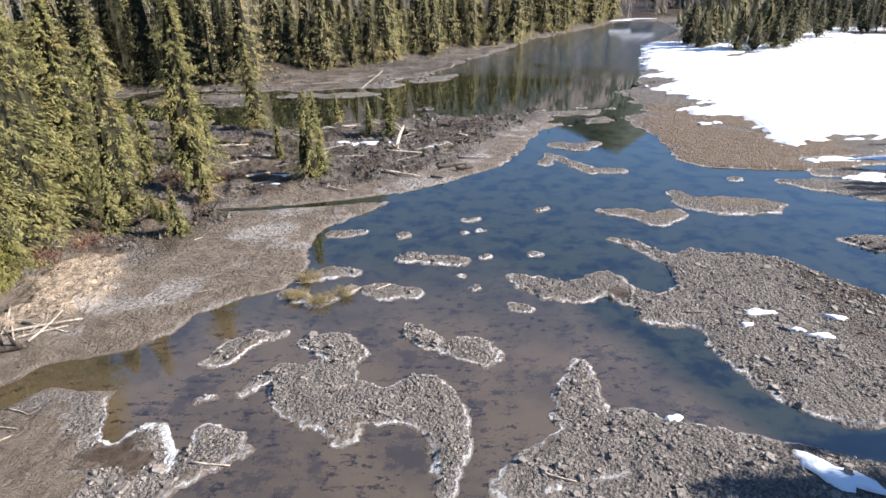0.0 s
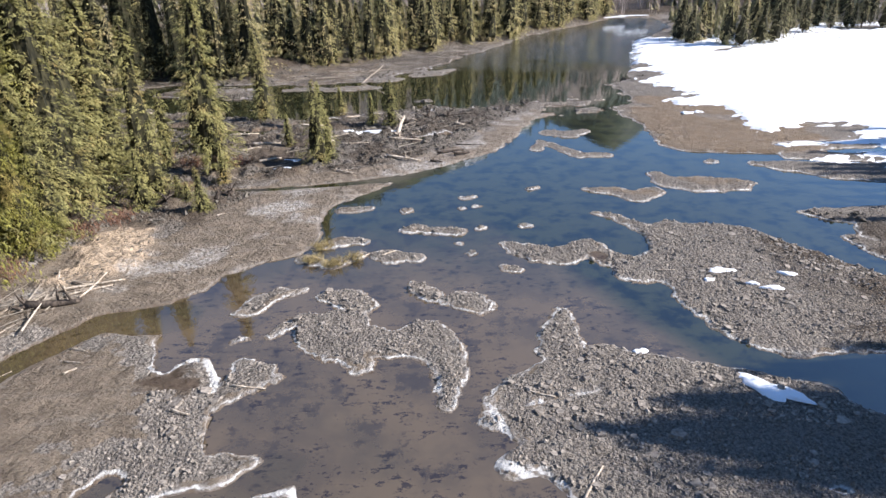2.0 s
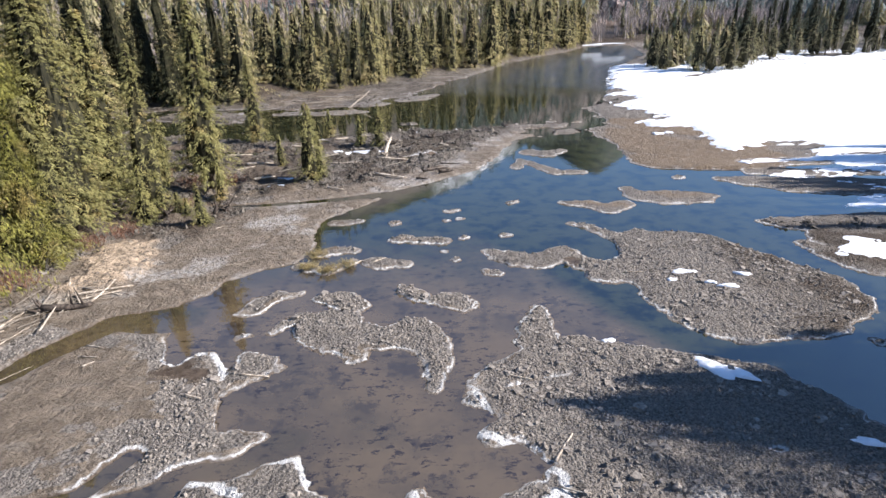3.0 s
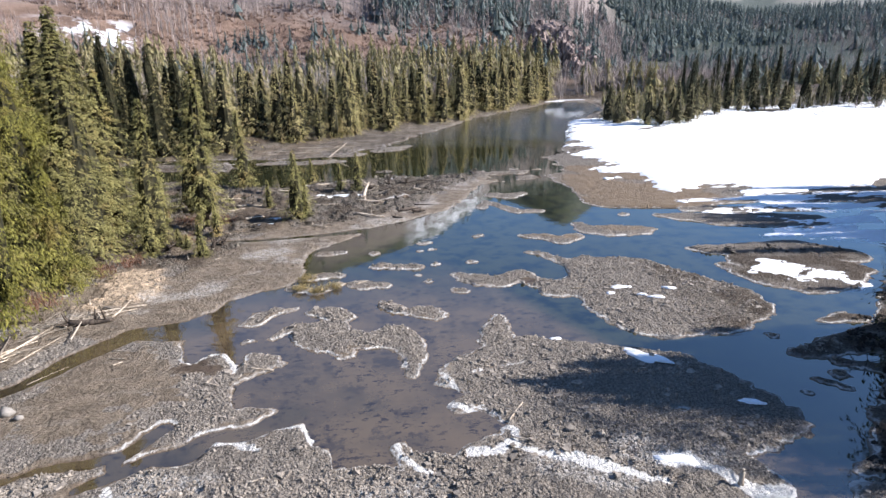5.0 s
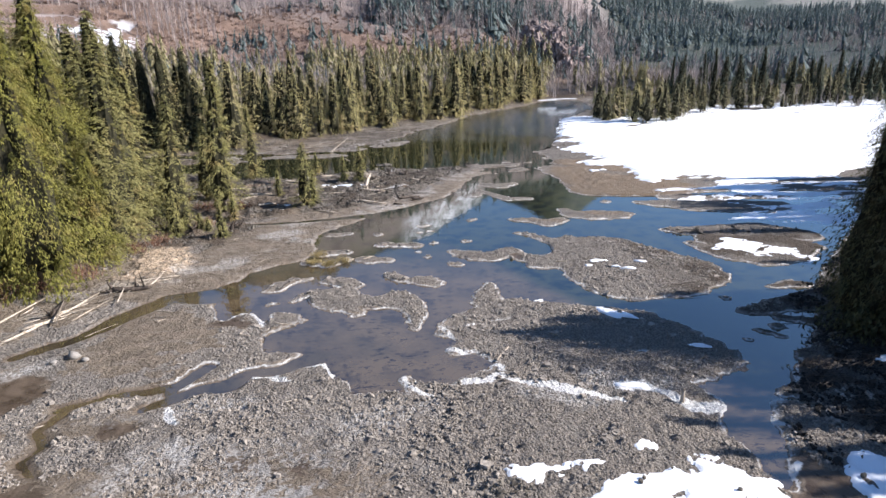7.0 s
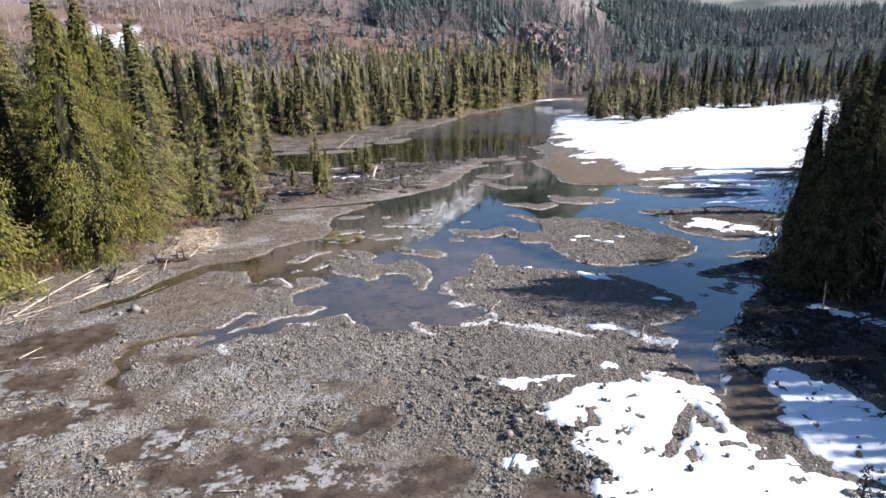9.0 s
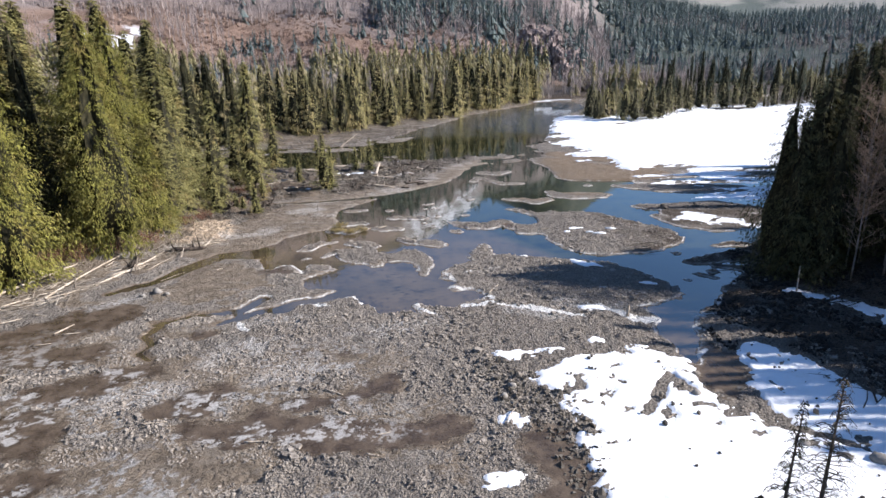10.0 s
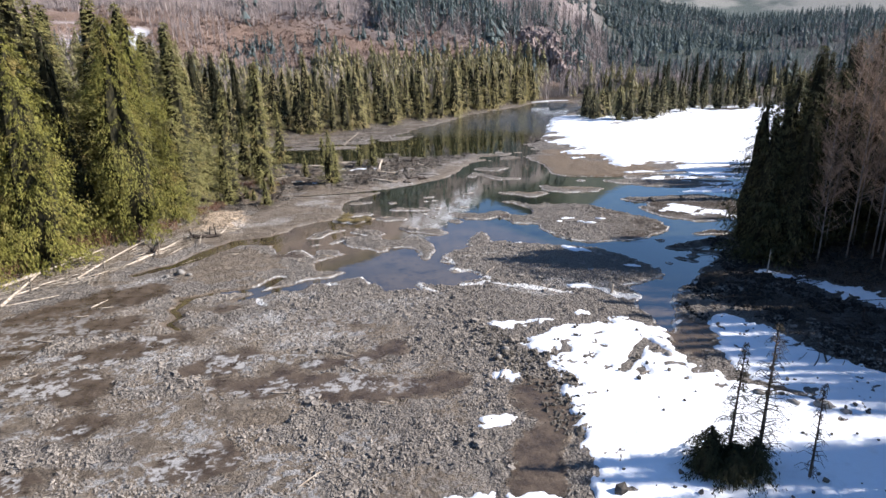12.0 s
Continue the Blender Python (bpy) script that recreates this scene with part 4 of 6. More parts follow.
def frond(vs, fs, p, d, length, width, rnd):
    """A spray of three slender blades from one foot."""
    d = d.normalized()
    side = d.cross(Vector((rnd.uniform(-0.4, 0.4), rnd.uniform(-0.4, 0.4), 1))).normalized()
    n = len(vs)
    tip = p + d * length
    vs += [p, tip, p + d * length * 0.45 + side * width, p + d * length * 0.75 + side * width * 1.9 + Vector((0, 0, -0.2 * width)),
           p + d * length * 0.4 - side * width, p + d * length * 0.7 - side * width * 1.9 + Vector((0, 0, -0.35 * width))]
    fs += [(n, n + 2, n + 3), (n, n + 4, n + 1), (n, n + 5, n + 4)]


def conifer(seed, height, radius, kind="spruce", gap=0.34, arms=6, per=9, bare=0.06, size=1.0, holes=0.12):
    """Trunk and crown of a conifer: whorls of drooping branches hung with small sprays."""
    rnd = random.Random(seed)
    lean = Vector((rnd.uniform(-0.02, 0.02), rnd.uniform(-0.02, 0.02), 0)) * height
    wood = [prism([lean * t * t + Vector((0, 0, height * t - 0.3)) for t in (0, 0.3, 0.65, 1.0)],
                  [height * 0.016, height * 0.012, height * 0.007, 0.02], 7)]
    vs, fs = [], []
    z = height * bare
    bulge = [rnd.uniform(0.25, 1.35) for _ in range(96)]
    while z < height * 0.985:
        t = z / height
        if kind == "cedar":
            prof = (1 - t ** 2.0) * min(1, 0.65 + t * 2.0) + 0.04
        else:
            prof = (1 - t) ** 0.85 * min(1, 0.5 + t * 4.0)
        for k in range(arms):
            if rnd.random() < holes:
                continue
            an = rnd.uniform(0, 2 * math.pi)
            reach = radius * prof * rnd.uniform(0.62, 1.18) * (0.22 + 0.78 * bulge[int(an * 1.9) % 12 + 12 * int((t * 7.99 + an) % 7.99)]) + 0.12
            out = Vector((math.cos(an), math.sin(an), 0))
            base = lean * t * t + Vector((0, 0, z))
            drop = rnd.uniform(0.25, 0.55) if kind != "cedar" else rnd.uniform(0.4, 0.8)
            lift = rnd.uniform(0.05, 0.3)
            if kind == "sparse":
                wood.append(prism([base, base + out * reach * 0.6 + Vector((0, 0, 0.1)), base + out * reach + Vector((0, 0, -0.1))], [0.022, 0.014, 0.006], 3))
            count = max(2, int(per * (0.35 + 0.65 * reach / radius)))
            for s in range(count):
                u = (0.2 + 0.8 * (s + rnd.random()) / count) ** 0.6
                p = base + out * reach * u + Vector((0, 0, reach * (lift * u - drop * u * u))) + Vector((rnd.uniform(-1, 1), rnd.uniform(-1, 1), rnd.uniform(-0.8, 0.8))) * (0.13 * reach * u)
                turn = rnd.uniform(-1.1, 1.1)
                d = Vector((math.cos(an + turn), math.sin(an + turn), rnd.uniform(-1.3, -0.15) if kind != "cedar" else rnd.uniform(-2.2, -0.5)))
                length = size * rnd.uniform(0.35, 0.75) * (0.55 + 0.45 * (1 - t))
                frond(vs, fs, p, d, length, length * rnd.uniform(0.2, 0.32), rnd)
        z += gap * rnd.uniform(0.7, 1.3) * (0.6 + 0.5 * (1 - t))
    # added dark cone that blocks light and stands for shaded gaps
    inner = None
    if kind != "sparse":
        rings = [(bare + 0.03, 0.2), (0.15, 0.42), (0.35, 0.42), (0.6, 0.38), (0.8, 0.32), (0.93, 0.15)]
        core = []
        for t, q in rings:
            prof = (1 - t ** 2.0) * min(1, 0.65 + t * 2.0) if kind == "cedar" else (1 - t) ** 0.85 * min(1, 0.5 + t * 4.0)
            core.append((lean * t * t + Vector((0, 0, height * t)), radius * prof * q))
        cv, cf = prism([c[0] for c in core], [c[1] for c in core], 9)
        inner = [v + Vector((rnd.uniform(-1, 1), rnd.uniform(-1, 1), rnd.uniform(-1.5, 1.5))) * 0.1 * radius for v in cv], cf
    for k in range(5):
        frond(vs, fs, lean + Vector((0, 0, height * (0.95 + 0.008 * k))), Vector((rnd.uniform(-0.5, 0.5), rnd.uniform(-0.5, 0.5), 1)), 0.35 * size, 0.08, rnd)
    return join(wood), (vs, fs), inner


def tree(name, seed, leaf, label, **shape):
    wood, crown, inner = conifer(seed, **shape)
    ob = new(name)
    part("trunk", wood, BARK, ob)
    part("crown", crown, leaf, ob)
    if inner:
        part("inner_crown", inner, CROWNSHADE, ob)
    return tagged(ob, label, "conifer tree")


def plant(master, x, y, scale=1.0, turn=None, wide=1.0, used=set()):
    """Sets the master itself first, then copies of it."""
    m = pose(x, y, ground_z(x, y) - 0.05, 0, 0, turn if turn is not None else (x * 47 + y * 31) % 360)
    ob = master
    if master.name in used:
        ob = copy_thing(master, m)
    used.add(master.name)
    ob.matrix_basis = m @ Matrix.Diagonal((scale * wide, scale * wide, scale, 1))
    return ob


cedars = [tree("cedar_tree", 11 + i, CEDAR, "tall bright yellow-green cedar with drooping sprays on the bank",
               height=h, radius=r, kind="cedar", gap=0.25, arms=12, per=46, bare=0.02, size=0.5, holes=0.16) for i, (h, r) in enumerate(((17.5, 3.9), (16.0, 3.4), (18.5, 3.7)))]
spruces = [tree("spruce_tree", 31 + i, SPRUCE, "slender dark green spruce with short drooping branches",
                height=h, radius=r, gap=0.25, arms=10, per=26, bare=b, size=0.56, holes=0.2) for i, (h, r, b) in enumerate(((16.0, 2.9, 0.03), (14.0, 2.4, 0.05), (18.0, 3.2, 0.04), (13.0, 2.8, 0.02)))]
smalls = [tree("young_fir", 51 + i, SPRUCE, "small green fir standing in the marsh mud",
               height=h, radius=r, gap=0.16, arms=8, per=15, bare=0.01, size=0.44) for i, (h, r) in enumerate(((7.0, 1.9), (5.5, 1.35), (4.5, 1.0)))]
mids = [tree("bank_conifer", 71 + i, FARLEAF, "dark green conifer in the wood along the far river bank",
             height=h, radius=r, kind="cedar" if i % 2 else "spruce", gap=0.42, arms=8, per=13, bare=b, size=0.85, holes=0.22) for i, (h, r, b) in enumerate(((14.0, 3.4, 0.02), (14.5, 2.8, 0.03), (11.0, 3.0, 0.02), (12.5, 2.3, 0.04), (15.0, 3.2, 0.02), (8.5, 2.2, 0.01)))]

for k, x, y, h in (
        (0, -26.4, 23.6, 19.5), (1, -30.0, 15.2, 18.5), (2, -27.4, 31.0, 18.5), (1, -29.0, 28.6, 16.5), (0, -34.6, 15.0, 17.0), (1, -36.0, 10.5, 16.0), (1, -24.2, 28.4, 9.0),
        (0, -33.0, 11.0, 15.0), (0, -36.5, 7.0, 16.0)):
    plant(cedars[k], x, y, h / (17.5, 16.0, 18.5)[k])
for k, x, y, h in (
        (2, -38.0, 23.5, 20.0), (0, -33.5, 27.5, 20.0), (2, -39.0, 16.0, 20.0), (2, -34.5, 24.5, 22.0), (0, -30.8, 30.5, 20.0), (2, -38.2, 19.6, 20.0), (0, -24.6, 33.2, 17.0),
        (2, -25.6, 36.0, 19.0), (1, -18.7, 44.2, 15.6), (0, -21.5, 38.5, 13.0), (2, -29.5, 34.5, 20.0), (3, -24.0, 30.0, 10.0), (3, -33.0, 39.0, 17.0), (0, -30.0, 41.0, 18.0),
        (1, -26.5, 43.0, 15.0), (2, -36.0, 33.0, 20.0), (0, -40.0, 26.0, 18.0), (2, -41.0, 38.0, 19.0), (1, -36.0, 46.0, 16.0), (3, -31.0, 48.0, 12.0)):
    plant(spruces[k], x, y, h / (16.0, 14.0, 18.0, 13.0)[k], wide=(1.6 if x < -30 else 1.4) if x < -22 else 1.1)
for k, x, y, h in (
        (0, -42.0, 18.0, 17.0), (1, -40.0, 7.0, 16.0), (2, -46.0, 30.0, 20.0), (0, -45.0, 45.0, 19.0), (1, -38.0, 54.0, 15.0), (2, -44.0, 58.0, 18.0), (3, -26.0, 28.0, 9.0),
        (1, -19.6, 63.4, 10.0), (1, -22.5, 52.0, 9.0)):
    plant(spruces[k], x, y, h / (16.0, 14.0, 18.0, 13.0)[k], wide=(1.6 if x < -30 else 1.4) if x < -22 else 1.1)
for k, x, y, h in (
        (0, -10.5, 46.2, 7.1), (1, -25.4, 50.8, 6.0), (2, -26.4, 49.3, 6.2), (2, -12.9, 60.6, 4.8), (2, -11.7, 67.2, 3.7), (1, -16.8, 35.6, 3.4), (2, -9.8, 47.4, 4.0),
        (1, -21.0, 36.0, 4.5), (2, -23.5, 46.5, 4.0), (1, -17.2, 41.8, 3.0), (2, -7.4, 60.5, 3.5), (1, -5.2, 59.4, 4.6), (2, -14.5, 52.5, 3.2), (2, -22.0, 56.0, 4.0),
        (1, -29.0, 55.0, 5.0)):
    plant(smalls[k], x, y, h / (7.0, 5.5, 4.5)[k])

bank_trees = [tree("hemlock_tree", 131 + i, BANKSHADE, "conifer on the shaded river bank, shade put into its dark needles",
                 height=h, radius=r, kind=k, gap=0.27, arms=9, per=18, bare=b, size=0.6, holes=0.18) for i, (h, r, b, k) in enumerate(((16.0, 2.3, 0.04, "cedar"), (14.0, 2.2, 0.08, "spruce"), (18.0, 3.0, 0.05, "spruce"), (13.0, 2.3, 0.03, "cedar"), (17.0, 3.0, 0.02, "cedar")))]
gap_firs = [tree("dark_fir", 141 + i, SHADELEAF, "tall fir coloured dark for the shaded gap it fills", height=h, radius=r, gap=0.3, arms=9, per=14, bare=0.03, size=0.7, holes=0.15) for i, (h, r) in enumerate(((17.0, 3.0), (15.0, 2.8)))]
# trees on the shaded bank, shade put into their needle colour: its edge, whose shadows reach over the mud bar, then the
# ranks behind
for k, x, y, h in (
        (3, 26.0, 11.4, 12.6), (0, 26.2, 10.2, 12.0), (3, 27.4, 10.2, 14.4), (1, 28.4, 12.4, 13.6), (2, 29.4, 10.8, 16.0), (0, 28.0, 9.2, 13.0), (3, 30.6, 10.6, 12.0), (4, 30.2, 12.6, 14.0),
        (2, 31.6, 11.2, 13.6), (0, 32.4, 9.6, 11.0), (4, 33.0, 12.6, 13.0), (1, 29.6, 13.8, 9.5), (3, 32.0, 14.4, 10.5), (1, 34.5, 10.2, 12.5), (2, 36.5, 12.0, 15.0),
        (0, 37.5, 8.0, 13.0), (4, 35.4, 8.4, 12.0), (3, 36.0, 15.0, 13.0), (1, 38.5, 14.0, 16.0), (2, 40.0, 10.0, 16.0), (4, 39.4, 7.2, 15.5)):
    plant(bank_trees[k], x, y, h / (16.0, 14.0, 18.0, 13.0, 17.0)[k], wide=1.2)
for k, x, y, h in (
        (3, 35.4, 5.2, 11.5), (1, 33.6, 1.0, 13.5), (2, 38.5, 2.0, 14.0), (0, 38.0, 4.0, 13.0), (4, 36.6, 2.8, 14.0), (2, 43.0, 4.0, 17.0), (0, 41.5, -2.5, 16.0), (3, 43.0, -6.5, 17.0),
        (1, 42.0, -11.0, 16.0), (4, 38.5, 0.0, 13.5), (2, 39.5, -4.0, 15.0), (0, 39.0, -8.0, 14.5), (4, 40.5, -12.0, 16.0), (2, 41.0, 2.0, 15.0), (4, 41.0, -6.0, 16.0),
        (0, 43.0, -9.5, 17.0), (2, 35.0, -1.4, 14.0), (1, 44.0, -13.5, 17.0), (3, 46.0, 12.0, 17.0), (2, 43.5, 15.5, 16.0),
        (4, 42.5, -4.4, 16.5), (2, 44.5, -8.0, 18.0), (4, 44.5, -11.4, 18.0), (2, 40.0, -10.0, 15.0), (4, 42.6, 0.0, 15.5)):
    plant(bank_trees[k], x, y, h / (16.0, 14.0, 18.0, 13.0, 17.0)[k])
# trees out of view beyond the snow, added to throw shade on it
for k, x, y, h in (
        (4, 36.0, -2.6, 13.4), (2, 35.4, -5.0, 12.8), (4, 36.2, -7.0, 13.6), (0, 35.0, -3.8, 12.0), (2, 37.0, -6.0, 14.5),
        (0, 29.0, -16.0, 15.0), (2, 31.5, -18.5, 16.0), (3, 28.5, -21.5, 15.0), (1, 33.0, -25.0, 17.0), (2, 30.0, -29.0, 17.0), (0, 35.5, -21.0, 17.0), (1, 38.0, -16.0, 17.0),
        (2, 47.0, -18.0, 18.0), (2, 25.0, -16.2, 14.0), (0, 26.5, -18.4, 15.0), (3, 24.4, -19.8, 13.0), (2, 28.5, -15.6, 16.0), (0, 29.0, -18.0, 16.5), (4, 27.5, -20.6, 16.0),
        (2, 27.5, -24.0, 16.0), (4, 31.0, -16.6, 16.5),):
    plant(bank_trees[k], x, y, h / (16.0, 14.0, 18.0, 13.0, 17.0)[k])
# trees standing behind the bright cedar, coloured dark for the shaded gap there
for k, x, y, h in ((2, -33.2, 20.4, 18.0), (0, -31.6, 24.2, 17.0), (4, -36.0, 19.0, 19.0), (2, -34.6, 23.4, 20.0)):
    plant(gap_firs[k // 2 % 2], x, y, h / (17.0, 15.0)[k // 2 % 2], wide=1.25)
# stand behind the far left shore, its dark colour standing for forest shade
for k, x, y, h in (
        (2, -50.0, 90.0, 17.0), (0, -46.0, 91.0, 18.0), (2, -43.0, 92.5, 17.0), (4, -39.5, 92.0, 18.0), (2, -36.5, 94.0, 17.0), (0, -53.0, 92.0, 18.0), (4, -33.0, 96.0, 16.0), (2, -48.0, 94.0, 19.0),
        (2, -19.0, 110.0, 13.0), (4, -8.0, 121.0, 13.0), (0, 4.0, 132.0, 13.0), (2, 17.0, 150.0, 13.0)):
    plant(gap_firs[k // 2 % 2], x, y, h / (17.0, 15.0)[k // 2 % 2], wide=1.3)
# the wood further up the shaded shore, mostly out of view, added to shade the bars
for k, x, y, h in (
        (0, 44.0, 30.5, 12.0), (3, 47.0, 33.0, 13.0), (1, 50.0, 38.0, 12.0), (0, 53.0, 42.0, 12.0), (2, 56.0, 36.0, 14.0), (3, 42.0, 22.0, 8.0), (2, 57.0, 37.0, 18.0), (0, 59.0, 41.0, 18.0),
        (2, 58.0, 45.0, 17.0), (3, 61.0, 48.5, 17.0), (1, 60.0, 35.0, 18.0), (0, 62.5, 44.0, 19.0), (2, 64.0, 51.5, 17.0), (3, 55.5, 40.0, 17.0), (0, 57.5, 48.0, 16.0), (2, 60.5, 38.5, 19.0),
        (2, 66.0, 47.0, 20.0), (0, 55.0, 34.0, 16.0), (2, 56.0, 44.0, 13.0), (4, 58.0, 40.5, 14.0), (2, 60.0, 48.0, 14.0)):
    plant(bank_trees[k], x, y, h / (16.0, 14.0, 18.0, 13.0, 17.0)[k])


def shore_trees(seed, count, spots, low=0.55, high=1.25, kinds=mids):
    rnd = random.Random(seed)
    made = 0
    while made < count:
        x, y = spots(rnd)
        g = lay(np.array([x]), np.array([y]))
        if g["land"][0] < 0.8:
            continue
        plant(kinds[rnd.randrange(len(kinds))], x, y, rnd.uniform(low, high), rnd.uniform(0, 360), rnd.uniform(0.95, 1.45))
        made += 1


def along(rnd):
    t = rnd.random()
    x = line(t, (0, -75), (0.3, -30), (0.55, 0), (0.75, 24), (1, 52))
    y = line(x, (-80, 87), (-46, 89), (-30, 94), (-17, 109), (0, 125), (10, 134), (24, 158), (42, 182), (52, 197))
    return float(x + rnd.uniform(-3, 1)), float(y - 3 + rnd.uniform(0, 1) ** 1.6 * 34)


shore_trees(5, 215, along, 0.5, 1.1)
edge = [tree("pine_tree", 151 + i, SNOWLEAF, "thin grey-green conifer at the edge of the snow field", height=h, radius=r, kind=k, gap=0.4, arms=7, per=11, bare=b, size=0.8, holes=0.3)
        for i, (h, r, b, k) in enumerate(((9.0, 2.3, 0.05, "spruce"), (7.0, 1.9, 0.1, "spruce"), (8.0, 2.2, 0.02, "cedar"), (10.0, 2.0, 0.14, "spruce")))]
stand = [tree("stand_fir", 157 + i, STANDLEAF, "blue-green fir in the stand behind the snow, shade in its colour", height=h, radius=r, gap=0.38, arms=8, per=12, bare=0.04, size=0.9, holes=0.2)
         for i, (h, r) in enumerate(((15.0, 2.6), (13.0, 2.9)))]
EDGE = (49, 123), (54, 119), (60, 117), (70, 124), (86, 144), (140, 147), (190, 152)
shore_trees(6, 30, lambda rnd: (lambda x: (x, float(line(x, *EDGE)) + 13 * rnd.random() ** 1.5))(49 + 26 * rnd.random() ** 1.4), 0.5, 1.15, edge + mids[5:])
shore_trees(7, 62, lambda rnd: (lambda x: (x, float(line(x, *EDGE)) + 16 * rnd.random() ** 1.3))(76 + 100 * rnd.random()), 0.4, 1.0, edge)
shore_trees(8, 38, lambda rnd: (lambda x: (x, float(line(x, *EDGE)) + 15 + 24 * rnd.random()))(84 + 90 * rnd.random()), 0.75, 1.15, stand)

for x, y, s in ((-19.6, 38.6, 0.26), (-18.6, 37.8, 0.2), (-21.2, 39.4, 0.24), (-16.6, 36.0, 0.18), (-24.2, 44.4, 0.25), (-20.4, 48.2, 0.22)):
    ob = plant(smalls[0], x, y, s, wide=1.9)
    tagged(ob, "low yellow-green shrub among churned mud", "shrub")


# ---- woods too many to count ----
def upright(co, tv, a, w, s, px):
    co[..., 0] = (tv[None, :, 0] * np.cos(a)[:, None] - tv[None, :, 1] * np.sin(a)[:, None]) * w[:, None] + px[:, None, 0]
    co[..., 1] = (tv[None, :, 0] * np.sin(a)[:, None] + tv[None, :, 1] * np.cos(a)[:, None]) * w[:, None] + px[:, None, 1]
    co[..., 2] = tv[None, :, 2] * s[:, None] + px[:, None, 2]


def scatter(name, seed, template, places, mat, label, category, tumble=False, turn=(0, 2 * math.pi)):
    """One mesh of many turned and scaled copies of a small tree shape."""
    rnd = np.random.RandomState(seed)
    tv, tf = np.array([tuple(v) for v in template[0]]), np.array(template[1])
    n, k = len(places), len(tv)
    a = rnd.uniform(turn[0], turn[1], n)
    s = np.array([p[3] for p in places])
    w = s * rnd.uniform(0.85, 1.3, n)
    px = np.array([p[:3] for p in places])
    co = np.empty((n, k, 3))
    if tumble:
        q = rnd.normal(size=(n, 4))
        q /= np.linalg.norm(q, axis=1)[:, None]
        u, v = q[:, None, 1:], np.broadcast_to(tv[None], (n, k, 3))
        turned = v + 2 * np.cross(u, np.cross(u, v) + q[:, None, :1] * v)
        co[:] = turned * s[:, None, None] + px[:, None, :]
    else:
        upright(co, tv, a, w, s, px)
    tris = (tf[None] + (np.arange(n) * k)[:, None, None]).reshape(-1, 3)
    me = bpy.data.meshes.new(name)
    me.vertices.add(n * k)
    me.vertices.foreach_set("co", co.astype(np.float32).ravel())
    me.loops.add(tris.size)
    me.loops.foreach_set("vertex_index", tris.astype(np.int32).ravel())
    me.polygons.add(len(tris))
    me.polygons.foreach_set("loop_start", (np.arange(len(tris)) * 3).astype(np.int32))
    me.polygons.foreach_set("use_smooth", np.zeros(len(tris), bool))
    me.update(calc_edges=True)
    me.materials.append(mat)
    return tagged(new(name, me), label, category, kind="stuff")


def spots(seed, count, box, keep, size):
    """Random ground places in (azimuth, distance) where keep(ground, n) holds."""
    rnd = np.random.RandomState(seed)
    az = np.radians(rnd.uniform(box[0], box[1], count))
    r = np.sqrt(rnd.uniform(box[2] ** 2, box[3] ** 2, count))
    X, Y = r * np.sin(az), r * np.cos(az) - 15
    g = lay(X, Y)
    ok = keep(g, fractal(X, Y, 0.02, 3, seed), X, Y) & (g["land"] > 2)
    s = rnd.uniform(size[0], size[1], count)
    return [(x, y, z - 0.3, k) for x, y, z, k in zip(X[ok], Y[ok], g["z"][ok], s[ok])]


def small_conifer(seed, tiers, arms):
    """A unit-high far conifer of overlapping ragged sprays."""
    rnd = random.Random(seed)
    vs = [Vector((0.045 * math.cos(k * 1.2566), 0.045 * math.sin(k * 1.2566), 0.03)) for k in range(5)] + [Vector((0, 0, 0.9))]
    fs = [(k, (k + 1) % 5, 5) for k in range(5)]
    for i in range(tiers):
        t = (i + 0.5) / tiers
        for k in range(arms):
            an = rnd.uniform(0, 2 * math.pi)
            reach = 0.2 * (1 - t) ** 0.8 * rnd.uniform(0.35, 1.35) + 0.012
            p = Vector((0, 0, t * 0.92 + 0.1 / tiers))
            q = p + Vector((math.cos(an) * reach, math.sin(an) * reach, -0.9 * reach - 0.02))
            side = Vector((-math.sin(an), math.cos(an), 0)) * reach * 0.42
            n = len(vs)
            vs += [p + Vector((0, 0, 0.09)), q + side, q + Vector((math.cos(an), math.sin(an), -0.6)) * reach * 0.25, q - side]
            fs += [(n, n + 1, n + 2), (n, n + 2, n + 3)]
    return vs, fs


def bare_tree(seed, twigs):
    """A unit-high leafless tree: pale stem and upswept twigs, all thin triangles."""
    rnd = random.Random(seed)
    vs, fs = [], []

    def sliver(p, q, w):
        d = (q - p).cross(Vector((rnd.uniform(-1, 1), rnd.uniform(-1, 1), 0.2))).normalized() * w
        n = len(vs)
        vs.extend([p - d, p + d, q])
        fs.append((n, n + 1, n + 2))

    top = Vector((rnd.uniform(-0.04, 0.04), rnd.uniform(-0.04, 0.04), 1))
    for k in range(2):
        sliver(Vector((0, 0, 0)), top, 0.012)
    for k in range(twigs):
        h = rnd.uniform(0.2, 0.95) ** 0.8
        an, reach = rnd.uniform(0, 2 * math.pi), rnd.uniform(0.06, 0.2) * (1.25 - h)
        sliver(top * h, top * h + Vector((math.cos(an) * reach, math.sin(an) * reach, reach * rnd.uniform(0.7, 2.2))), 0.006)
    return vs, fs


far_tree, hill_tree, bare = small_conifer(3, 12, 5), small_conifer(4, 7, 4), bare_tree(5, 26)
SHORE_WOOD = (-80, 100), (-30, 110), (0, 138), (24, 172), (52, 212), (60, 168), (80, 158), (140, 160), (200, 176), (400, 280)
